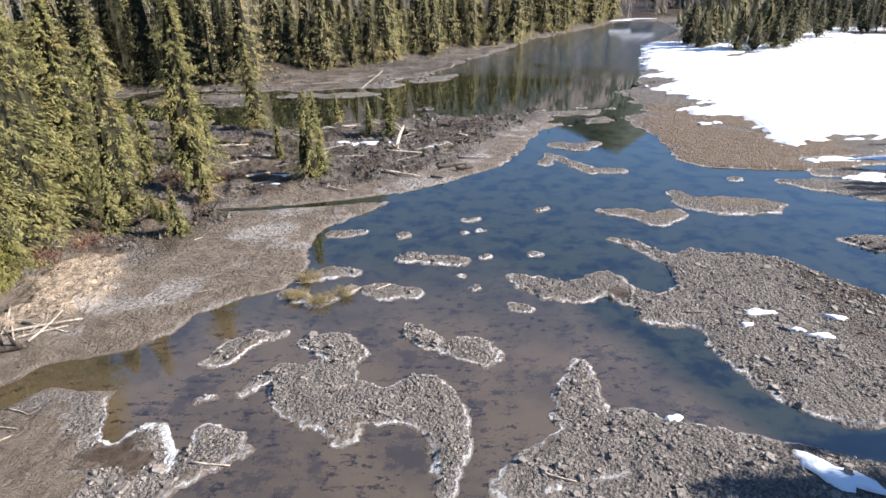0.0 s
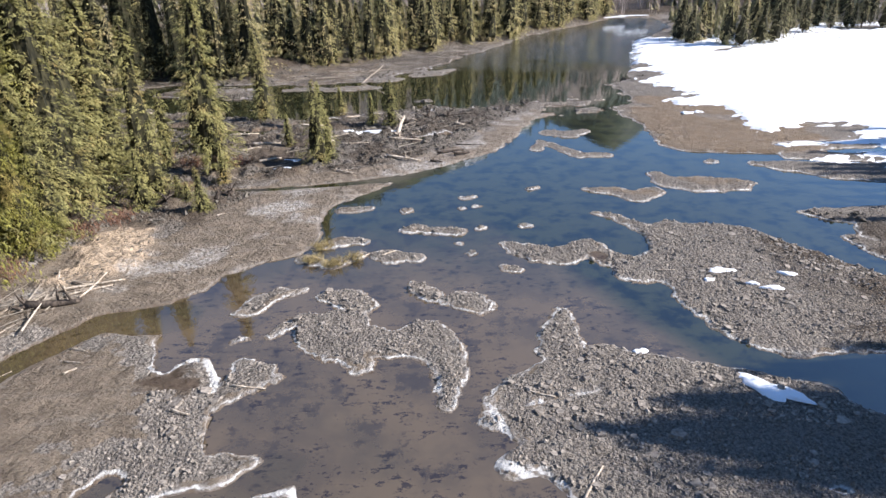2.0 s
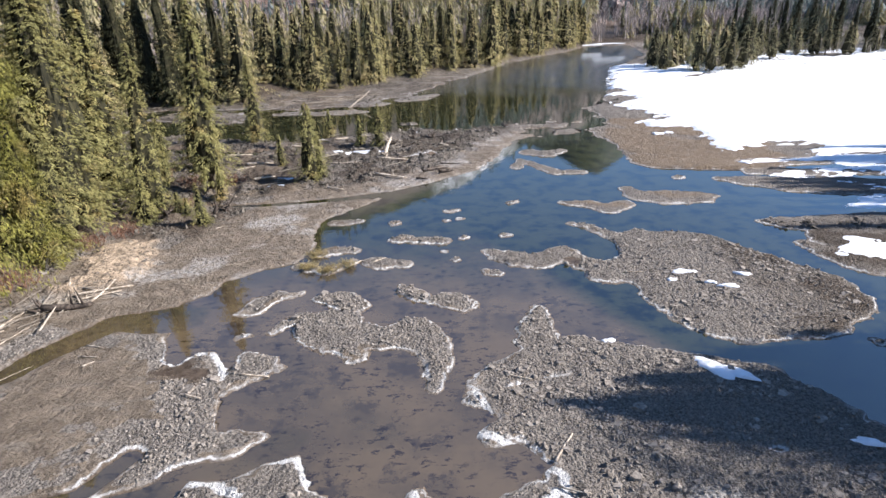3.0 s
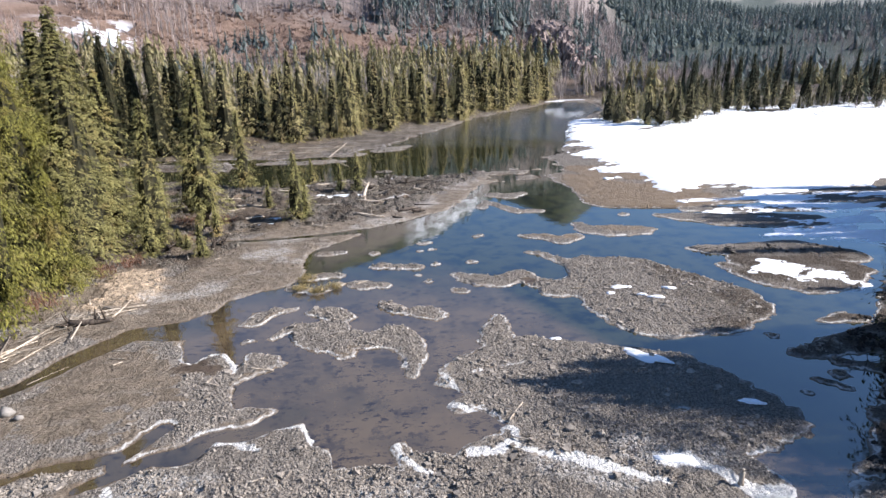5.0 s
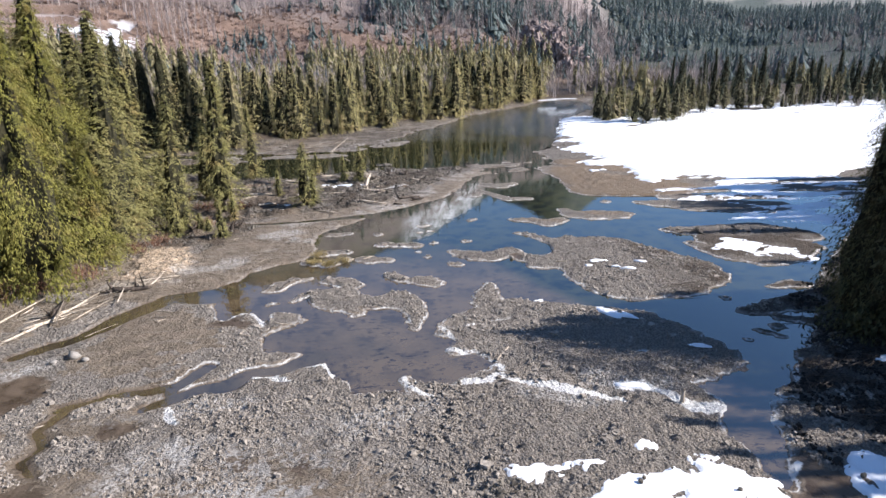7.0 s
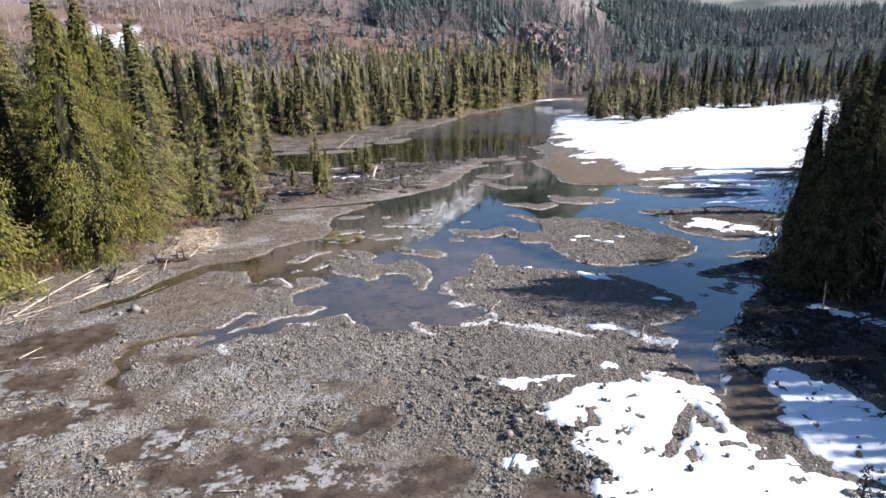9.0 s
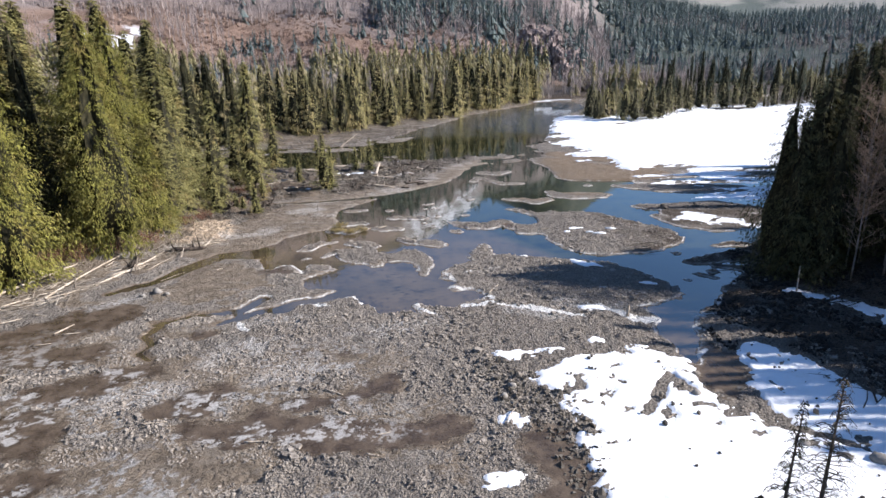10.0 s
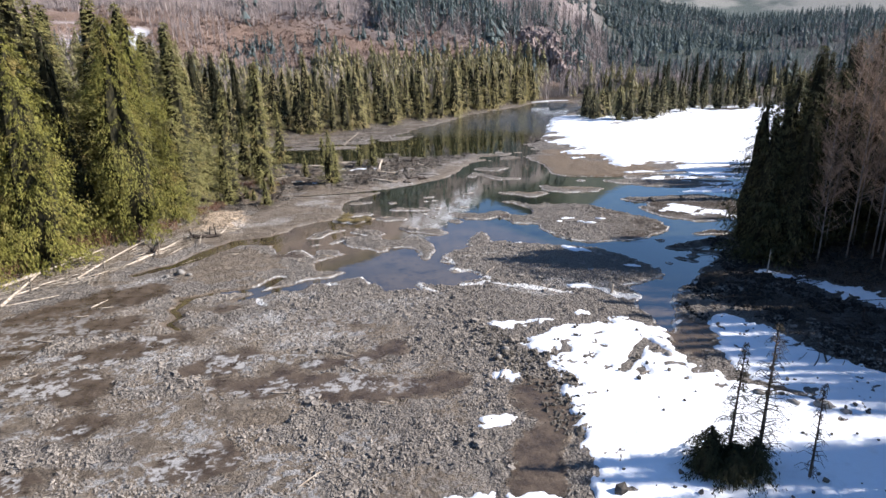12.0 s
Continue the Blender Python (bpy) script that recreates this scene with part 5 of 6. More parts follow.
floor_wood = lambda lo: lambda g, n, X, Y: (g["run"] < 50) & (n > lo) & ((X > 55) | (Y > line(X, *SHORE_WOOD) + 18)) & (g["soil"] + g["slope"] + (X > 85) > 0.5) & (Y > line(X, *SHORE_WOOD))
scatter("woodland", 1, far_tree, spots(21, 5200, (-62, 75, 95, 330), lambda g, n, X, Y: floor_wood(0.0)(g, n, X, Y) & ((X < 60) | (n > 0.62)), (3.5, 10.5)), FLOORLEAF, "dense dark green conifer woodland on the valley floor", "woodland")
scatter("woodland", 11, small_conifer(6, 9, 5), spots(31, 4600, (-62, 24, 95, 330), floor_wood(0.42), (8, 14)), FLOORLEAF, "taller olive green conifers on the valley floor", "woodland")
scatter("woodland", 12, small_conifer(7, 9, 5), spots(32, 1500, (24, 75, 180, 330), floor_wood(0.47), (5, 10)), STANDLEAF, "conifer woodland behind the snow field, shade put into its colour", "woodland")
scatter("woodland", 2, hill_tree, spots(22, 10000, (14, 70, 300, 1150), lambda g, n, X, Y: (g["rock"] < 0.3) & (n > 0.44) & (g["az"] > 17.5 + 6 * (n - 0.5)) & ((g["run"] > 75) | (n > 0.6)), (5, 20)), HAZELEAF,
    "conifer forest covering the hillside, haze put into its blue-green colour", "woodland")
scatter("woodland", 3, hill_tree, spots(23, 3000, (-60, 18, 240, 900), lambda g, n, X, Y: (g["rock"] * (n < 0.62) < 0.3) & (g["snowy"] < 0.2) & ((n > 0.56) | ((g["az"] > 1) & (g["run"] > 75) & (n > 0.36))) & ((g["run"] > 92) | (n > 0.7)), (8, 17)), HAZELEAF,
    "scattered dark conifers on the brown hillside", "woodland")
scatter("bare_trees", 4, bare, spots(24, 12000, (-45, 20, 225, 500), lambda g, n, X, Y: (g["rock"] < 0.4) & (g["snowy"] < 0.2) & ((g["run"] + 40 * (n - 0.5) > 88) | ((n > 0.66) & (g["run"] > 66))), (8, 15)), TWIG,
    "leafless grey birches and aspens on the hillside", "bare trees")
scatter("bare_trees", 14, bare, spots(34, 1600, (10.5, 21, 300, 460), lambda g, n, X, Y: fractal(X, Y, 0.05, 3, 341) > 0.47, (5, 10)), TWIG,
    "leafless grey trees on the cliff ledges", "bare trees")
scatter("woodland", 15, hill_tree, spots(35, 420, (10.5, 21, 300, 460), lambda g, n, X, Y: fractal(X, Y, 0.04, 3, 343) > 0.52, (6, 13)), HAZELEAF,
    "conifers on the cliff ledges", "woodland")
scatter("woodland", 7, hill_tree, spots(27, 1300, (-1.5, 12, 320, 460), lambda g, n, X, Y: (g["run"] > 84) & (g["rock"] < 0.5) & (n > 0.52), (8, 21)), HAZELEAF,
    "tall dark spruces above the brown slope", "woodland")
scatter("bare_trees", 16, bare, spots(36, 1500, (17, 29, 170, 300), lambda g, n, X, Y: (Y > line(X, *SHORE_WOOD)) & (n > 0.4), (6, 11)), TWIG,
    "leafless grey trees behind the snow field", "bare trees")
scatter("bare_trees", 5, bare, spots(25, 12000, (11, 62, 200, 1000), lambda g, n, X, Y: (n > np.where(g["run"] < 100, 0.3, 0.53)) & (g["run"] > 4) & (g["rock"] < 0.5), (6, 12)), TWIG,
    "leafless grey trees among the conifers", "bare trees")
scatter("woodland", 6, far_tree, spots(26, 900, (-120, -55, 40, 200), lambda g, n, X, Y: g["soil"] + g["slope"] > 0.5, (13, 19)), FARLEAF,
    "conifer woodland behind the bank", "woodland")


# ---- clods of mud ----
def clods(seed, count, box, keep, size):
    rnd = np.random.RandomState(seed)
    X, Y = rnd.uniform(box[0], box[1], count), rnd.uniform(box[2], box[3], count)
    g = lay(X, Y)
    ok = keep(g, X, Y)
    s = size * rnd.lognormal(0, 0.36, count)
    return [(x, y, z + 0.02 * k, k) for x, y, z, k in zip(X[ok], Y[ok], g["z"][ok], s[ok])]


def lump(seed):
    rnd = random.Random(seed)
    b = bmesh.new()
    bmesh.ops.create_icosphere(b, subdivisions=1, radius=0.5)
    for v in b.verts:
        v.co *= rnd.uniform(0.6, 1.25)
        v.co.z *= 0.75
    out = [v.co.copy() for v in b.verts], [tuple(v.index for v in f.verts) for f in b.faces]
    b.free()
    return out


def chip(seed):
    """An angular clod of dried mud."""
    rnd = random.Random(seed)
    vs = [Vector(p) * rnd.uniform(0.65, 1.3) + Vector((rnd.uniform(-0.12, 0.12), rnd.uniform(-0.12, 0.12), 0))
          for p in ((0.5, 0, 0), (0, 0.5, 0), (-0.5, 0, 0), (0, -0.5, 0), (0.05, 0, 0.45), (0, 0, -0.3))]
    return vs, [(0, 1, 4), (1, 2, 4), (2, 3, 4), (3, 0, 4), (1, 0, 5), (2, 1, 5), (3, 2, 5), (0, 3, 5)]


thick = lambda g, X, Y: (g["clod"] > 0.5) & (strokes(X, Y, NEAR_SNOW) < -0.1 + 0.7 * (fractal(X, Y, 0.9, 3, 309) > 0.62)) & (g["bank"] < 0.3) & (fractal(X, Y, 0.9, 4, 301, 0.6) > 0.42) & (fractal(X, Y, 0.28, 4, 361, 0.6) > np.where((X < -9) & (Y > 8.5), 0.54, np.where(Y > 10, 0.3, np.where(X < -9, 0.52, 0.43))))
def slab(seed):
    """A flat broken plate of dried mud, tilted."""
    rnd = random.Random(seed)
    n = 5
    ring = [(math.cos(6.283 * k / n + rnd.uniform(-0.3, 0.3)) * rnd.uniform(0.35, 0.6), math.sin(6.283 * k / n) * rnd.uniform(0.35, 0.6)) for k in range(n)]
    tilt = rnd.uniform(0.15, 0.4)
    vs = [Vector((x, y, 0.16 + tilt * x)) for x, y in ring] + [Vector((x * 1.1, y * 1.1, -0.12 + tilt * x)) for x, y in ring]
    fs = [(0, k, k + 1) for k in range(1, n - 1)]
    for k in range(n):
        j = (k + 1) % n
        fs += [(k, n + k, n + j), (k, n + j, j)]
    return vs, fs


for i in range(4):
    scatter("mud_clods", 40 + i, chip(60 + i) if i < 2 else lump(60 + i), clods(80 + i, (50000, 50000, 24000, 9000)[i], (-24, 23, -18, 34), thick, (0.055, 0.075, 0.105, 0.14)[i]), CLOD, "loose lumps of dried grey mud", "mud clods", True)
for i in range(3):
    scatter("mud_slabs", 55 + i, slab(70 + i), clods(95 + i, (12000, 9000, 4000)[i], (-24, 25, -18, 34), lambda g, X, Y: thick(g, X, Y) & (fractal(X, Y, 0.5, 3, 351) > 0.46), (0.11, 0.15, 0.2)[i]), CLOD, "broken tilted plates of dried grey mud", "mud slabs")
scatter("mud_clods", 39, lump(59), clods(79, 9000, (-32, 6, -46, -17), thick, 0.13), CLOD, "loose lumps of dried grey mud on the near flat", "mud clods", True)
scatter("mud_clods", 38, chip(58), clods(78, 60000, (-24, 4, -18, 8), lambda g, X, Y: (g["poold"] < -0.25) & (g["land"] > 0.2) & (g["bank"] < 0.3) & (fractal(X, Y, 0.7, 5, 381, 0.65) > 0.52), 0.1), CLOD,
        "crumbled lumps of grey mud round brown pools", "mud clods", True)
scatter("mud_clods", 44, chip(64), clods(84, 34000, (-40, 46, 31, 80), lambda g, X, Y: (g["clod"] > 0.3) & (g["soil"] > 0.2) & (g["bank"] < 0.3) & (fractal(X, Y, 0.5, 3, 303) > 0.42), 0.24), WETCLOD,
        "dark churned lumps of mud in the marsh", "mud clods", True)
scatter("mud_clods", 50, chip(70), clods(90, 9000, (-60, 30, 78, 165), lambda g, X, Y: (g["land"] > 0.3) & (g["bank"] < 0.8) & (g["run"] < 1) & (fractal(X, Y, 0.22, 4, 383, 0.6) > 0.53), 0.34), WETCLOD,
        "dark lumps of mud and litter along the far shore", "mud clods", True)
scatter("mud_clods", 45, chip(65), clods(85, 2600, (1, 8, -12, 3), lambda g, X, Y: (np.abs(stroke(X, Y, [(3.0, -1.5, 0.5), (4.4, -4.5, 0.8), (5.4, -7.5, 0.5), (5.2, -10.5, 0.3)])) < 0.8), 0.22), WETCLOD,
        "broken lumps of dark mud along the snow edge", "mud clods", True)
scatter("mud_clods", 47, chip(67), clods(87, 16000, (16, 34, -12, 24), lambda g, X, Y: (X > line(Y, (-12, 17), (-5, 16.6), (-1, 15.4), (2, 15.8), (4, 17.2), (8, 20), (12, 23.5), (16, 25), (24, 33))) & (g["land"] > 0.05) & (strokes(X, Y, NEAR_SNOW) < -0.2) & (fractal(X, Y, 0.7, 4, 305) > 0.44), 0.26), SHADECLOD,
        "wet lumps of soil on the shaded bank, shade painted near-black", "mud clods", True)
scatter("mud_clods", 48, chip(68), clods(88, 12000, (-28, 4, 19, 46), lambda g, X, Y: (g["clod"] < 0.5) & (g["land"] > 0.3) & (g["bank"] < 0.3) & (fractal(X, Y, 0.5, 4, 307) > 0.5), 0.075), WETCLOD,
        "small dark crumbs strewn on the brown mud flat", "mud clods", True)
scatter("mud_clods", 49, lump(69), [(x, y, z + 0.13, k) for x, y, z, k in clods(89, 420, (3, 24, -22, 0), lambda g, X, Y: (strokes(X, Y, NEAR_SNOW) > 0.3) & (fractal(X, Y, 0.4, 3, 311) > 0.5), 0.16)], WETCLOD,
        "dark lumps of mud lying on the snow", "mud clods", True)
scatter("mineral_crust", 46, chip(66), clods(86, 300000, (-24, 24, 2, 34), lambda g, X, Y: (g["land"] > 0.0) & (g["land"] < 0.15) & (g["crust"] > 0.45) & (fractal(X, Y, 0.9, 4, 111) > 0.5), 0.045), CRUMB,
        "white mineral crumbs along the waterline", "mineral crust", True)


def shrub(seed):
    """A unit-high shrub of bare stems as slivers."""
    rnd = random.Random(seed)
    vs, fs = [], []
    for k in range(16):
        p = Vector((rnd.uniform(-0.35, 0.35), rnd.uniform(-0.35, 0.35), 0))
        q = p + Vector((rnd.uniform(-0.5, 0.5), rnd.uniform(-0.5, 0.5), rnd.uniform(0.5, 1)))
        d = (q - p).cross(Vector((rnd.uniform(-1, 1), rnd.uniform(-1, 1), 0.3))).normalized() * 0.13
        n = len(vs)
        vs += [p - d, p + d, q]
        fs.append((n, n + 1, n + 2))
    return vs, fs


scatter("slope_brush", 8, shrub(9), spots(28, 12000, (-45, 19, 225, 360), lambda g, n, X, Y: (g["run"] > 20) & (g["run"] < 105) & (g["snowy"] < 0.3) & (fractal(X, Y, 0.05, 3, 311) > 0.42), (0.7, 1.9)), SLOPEBRUSH,
        "dry brown brush on the open hillside", "brush")
scatter("bare_trees", 9, bare, spots(29, 2800, (-40, 22, 135, 275), lambda g, n, X, Y: (g["soil"] + g["slope"] > 0.5) & (Y > line(X, *SHORE_WOOD) - 4) & (fractal(X, Y, 0.03, 3, 313) > 0.42), (6, 12)), TWIG,
        "leafless grey-brown trees standing among the conifers", "bare trees")
scatter("woodland", 10, hill_tree, spots(30, 900, (-45, 14, 240, 330), lambda g, n, X, Y: (g["run"] < 84) & (fractal(X, Y, 0.02, 3, 317) > 0.58), (4, 11)), HAZELEAF,
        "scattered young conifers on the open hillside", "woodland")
scatter("brushwood", 13, bare, spots(33, 1500, (17, 42, 130, 240), lambda g, n, X, Y: (Y > line(X, (45, 118), (60, 116), (70, 122), (86, 141), (200, 146))) & (Y < line(X, (45, 128), (80, 156), (100, 160), (200, 170))) & (fractal(X, Y, 0.06, 3, 319) > 0.45), (1.5, 4.5)), TWIG,
        "low leafless brushwood along the edge of the snow field", "brush")


def twiglet(seed):
    """A unit-long crooked dead stick."""
    rnd = random.Random(seed)
    path = [Vector((t - 0.5, rnd.uniform(-0.05, 0.05), 0.03 + rnd.uniform(0, 0.05))) for t in (0, 0.45, 1)]
    vs, fs = prism(path, [0.016, 0.013, 0.006], 4)
    tris = []
    for f in fs:
        tris += [(f[0], f[k], f[k + 1]) for k in range(1, len(f) - 1)]
    return vs, tris


scatter("bank_grass", 17, shrub(10), clods(97, 2600, (-46, -28, 0, 26), lambda g, X, Y: (g["bank"] > 0.25) & (X > line(Y, (0, -39), (13, -36.5), (21, -34), (26, -29))) & (fractal(X, Y, 0.3, 3, 371) > 0.47), 0.5), DRYGRASS,
        "dry yellow-green grass on the bank below the cedars", "grass")
drift = lambda g, X, Y: (g["land"] > 0.1) & (stroke(X, Y, [(-31, 6, 3.0), (-28, 12, 3.0), (-25, 17, 2.6), (-21.5, 21.5, 1.6), (-20, 25, 1.2)]) + 3 * (fractal(X, Y, 0.8, 3, 331) - 0.5) > 0.2)
for i in range(2):
    scatter("driftwood_litter", 50 + i, twiglet(50 + i), clods(90 + i, (1500, 800)[i], (-35, -16, 2, 28), drift, (0.7, 1.3)[i]), LITTER, "litter of thin bleached driftwood sticks along the bank", "driftwood", turn=(-0.2, 2.1))
scatter("driftwood_litter", 52, twiglet(52), clods(92, 1100, (-36, 6, 41, 72), lambda g, X, Y: (g["land"] > 0.2) & (g["soil"] > 0.3) & (fractal(X, Y, 0.4, 3, 333) > 0.45), 1.1), LITTER,
        "broken pale sticks strewn over the marsh", "driftwood", turn=(-0.9, 1.0))
scatter("driftwood_litter", 53, twiglet(53), clods(93, 5000, (-60, 50, 84, 195), lambda g, X, Y: (g["land"] > 0.1) & (g["land"] < 6) & (X < 44 + 0.02 * Y) & (Y > 84 + 1.15 * np.maximum(X + 18, 0)), 1.8), LITTER,
        "bleached driftwood along the far bank", "driftwood", turn=(-0.3, 1.3))
scatter("driftwood_litter", 54, twiglet(54), clods(94, 1500, (18, 30, -8, 20), lambda g, X, Y: (g["land"] > 0.2) & (fractal(X, Y, 0.5, 3, 335) > 0.5), 1.0), WETWOOD,
        "dark broken sticks on the shaded bank", "driftwood", turn=(-0.5, 1.2))
scatter("woodland", 16, small_conifer(8, 8, 5), spots(36, 420, (17, 40, 150, 235), lambda g, n, X, Y: (Y > line(X, (48, 122), (80, 144), (100, 156), (200, 206))) & (X > 50) & (g["run"] < 1) & (fractal(X, Y, 0.05, 3, 345) > 0.46), (2.5, 7)), FLOORLEAF,
        "small conifers scattered behind the snow field", "woodland")


# ---- driftwood, logs and brush ----
def log(name, a, b, r, mat, label, group="", stubs=2, forked=False, lift=0.0, category="log"):
    """A weathered trunk or pole lying from a to b, bent a little, with broken branch stubs."""
    rnd = random.Random(int(a[0] * 91 + a[1] * 57 + b[0] * 13))
    pa = Vector((a[0], a[1], ground_z(*a[:2]) + r * 0.7 + (a[2] if len(a) > 2 else lift)))
    pb = Vector((b[0], b[1], ground_z(*b[:2]) + r * 0.5 + (b[2] if len(b) > 2 else lift)))
    side = (pb - pa).cross(Vector((0, 0, 1))).normalized() * (pb - pa).length * rnd.uniform(-0.04, 0.04)
    path = [pa.lerp(pb, t) + side * math.sin(math.pi * t) + Vector((0, 0, rnd.uniform(0, 0.3) * r)) for t in (0, 0.2, 0.4, 0.6, 0.8, 1)]
    mid = pa.lerp(pb, 0.5)
    at = lambda data: ([v - mid for v in data[0]], data[1])
    vs, fs = at(prism(path, [r * q for q in (1.15, 1.0, 0.93, 0.82, 0.72, 0.5)], 8))
    ob = mesh_object(name, vs, fs, mat, None, True)
    ob.location = mid
    for k in range(stubs):
        p = pa.lerp(pb, rnd.uniform(0.15, 0.9))
        d = Vector((rnd.uniform(-1, 1), rnd.uniform(-1, 1), rnd.uniform(0.2, 1))).normalized()
        part("branch_stub", at(prism([p, p + d * r * 2.5, p + d * r * rnd.uniform(4, 7) + Vector((0, 0, 0.05))], [r * 0.35, r * 0.25, r * 0.08], 5)), mat, ob)
    for k in range(6 if forked else 0):
        an = k * 1.05 + rnd.uniform(-0.3, 0.3)
        up = (pb - pa).normalized().to_track_quat("Z", "Y") @ Vector((math.cos(an), math.sin(an), -0.35))
        part("root", at(prism([pa, pa + up * r * 2.2, pa + up * r * rnd.uniform(3, 4.5) + Vector((0, 0, rnd.uniform(-0.1, 0.2)))], [r * 0.5, r * 0.3, r * 0.06], 5)), mat, ob)
    return tagged(ob, label, category, group)


PALE = "long bleached driftwood pole lying on the muddy bank"
for a, b, r in (((-28.8, 6.6), (-30.4, 15.5), 0.2), ((-31.0, 10.3), (-27.8, 19.6), 0.22), ((-26.3, 11.8), (-25.2, 21.8), 0.14), ((-24.1, 14.4), (-21.9, 22.3), 0.14),
                ((-29.1, 8.6), (-28.2, 10.7), 0.12), ((-22.7, 5.8), (-22.2, 7.2), 0.09), ((-19.9, 15.6), (-18.7, 17.4), 0.08), ((-30.7, 12.6), (-29.0, 18.7), 0.12),
                ((-27.7, 15.1), (-26.3, 15.0), 0.1), ((-25.5, 9.0), (-24.8, 8.9), 0.08)):
    log("driftwood_pole", a, b, r * 0.52, DRIFT, PALE, "driftwood poles", 0, lift=0.06, category="driftwood")
for i in range(14):
    rnd = random.Random(1200 + i)
    u = rnd.random()
    x, y, an, ln = -29.5 + 8 * u + rnd.uniform(-1.5, 1.5), 8 + 12 * u + rnd.uniform(-2.5, 3), rnd.uniform(0.5, 1.6), rnd.uniform(1, 4)
    log("driftwood_pole", (x, y), (x + ln * math.cos(an), y + ln * math.sin(an)), rnd.uniform(0.025, 0.06), DRIFT, "thin bleached driftwood pole in a tangle on the bank", "driftwood poles", 0, lift=0.05, category="driftwood")
for a, b, r in (((-20.5, 24.1), (-17.4, 25.3), 0.10), ((-19.8, 23.6), (-17.8, 24.7), 0.08), ((-18.9, 23.4), (-18.6, 25.8), 0.07), ((-20.9, 25.4), (-19.4, 23.2), 0.08),
                ((-21.6, 26.4), (-20.4, 23.6), 0.07), ((-20.1, 25.0), (-17.6, 24.2), 0.06)):
    log("driftwood_log", a, b, r * 0.75, DRIFT, "short pale driftwood log heaped below the clay bank", "bank logs", 1, lift=0.03, category="driftwood")
log("drift_log", (-23.1, 18.2), (-23.6, 21.6), 0.2, WETWOOD, "dark rotten log across the driftwood", "", 1, True)
log("drift_log", (-21.0, 22.4), (-18.6, 23.0), 0.22, WETWOOD, "dark hollow log lying on the mud flat", "", 2, True)
log("stick", (4.3, 9.7), (5.2, 11.0), 0.05, DRIFT, "pale straight stick on the grey mud", "", 0, lift=0.05, category="stick")
log("post", (12.2, 4.4), (12.3, 4.5, 0.6), 0.1, DRIFT, "short pale stump post in white crust", "", 1, category="post")
log("branch", (-6.8, 26.0), (-4.4, 28.5), 0.06, DRIFT, "pale branch on a grassy mud island", "", 3, category="branch")
log("branch", (-3.6, 27.9), (-2.8, 28.6), 0.04, DRIFT, "pale branch on a small mud island", "", 1, category="branch")
log("leaning_snag", (-4.3, 55.2), (-3.8, 59.2, 1.0), 0.2, DRIFT, "thick pale broken log leaning on a stump in the marsh", "", 3, True)
log("fallen_log", (-11.9, 50.0), (-10.4, 53.6), 0.13, DRIFT, "pale fallen log in the marsh", "marsh logs", 2, lift=0.15)
for i in range(46):
    rnd = random.Random(900 + i)
    x, y = rnd.uniform(-34, 2), rnd.uniform(43, 68)
    if lay(np.array([x]), np.array([y]))["land"][0] < 0.2:
        continue
    an, ln = rnd.uniform(-0.7, 0.9), rnd.uniform(0.8, 3.6)
    log("fallen_log", (x, y), (x + ln * math.cos(an), y + ln * math.sin(an)), rnd.uniform(0.04, 0.12), DRIFT if i % 3 else WETWOOD,
        "pale fallen log in the marsh" if i % 3 else "dark wet log sunk in the marsh mud", "marsh logs", 2, i % 7 == 0, 0.06)
for i, (x, y) in enumerate(((-3.6, 60.2), (-1.5, 62.4), (-16.4, 37.4), (-19.8, 37.0), (-16.0, 39.0), (-21.2, 40.2), (-6.0, 60.6), (0.8, 63.6))):
    log("root_stump", (x, y), (x + 0.25, y + 0.2, 0.25 + 0.15 * (i % 3)), 0.17, WETWOOD, "dark upturned root stump in churned mud", "root stumps", 5, True, category="stump")
log("bowed_branch", (24.6, 6.4), (25.6, 7.8, 1.6), 0.05, DRIFT, "thin bowed dead branch on the shaded bank", "", 2, category="branch")
log("fallen_log", (23.6, 4.6), (28.4, 5.4), 0.09, WETWOOD, "dark fallen log on the shaded bank", "marsh logs", 4)
log("stick", (2.6, -6.3), (3.1, -5.5), 0.03, DRIFT, "thin pale stick among mud clods", "", 1, lift=0.08, category="stick")
log("far_snag", (-12.0, 88.0), (-8.6, 91.0, 1.8), 0.10, DRIFT, "leaning dead pole on the far bank", "", 3)

for i in range(60):
    rnd = random.Random(1500 + i)
    x, y = rnd.uniform(-24, 20), rnd.uniform(-15, 40)
    if lay(np.array([x]), np.array([y]))["land"][0] < 0.3:
        continue
    an, ln = rnd.uniform(-0.6, 0.9), rnd.uniform(0.4, 1.6)
    log("stick", (x, y), (x + ln * math.cos(an), y + ln * math.sin(an)), rnd.uniform(0.015, 0.04), DRIFT, "small pale stick on the mud", "small sticks", 0, lift=0.03, category="stick")


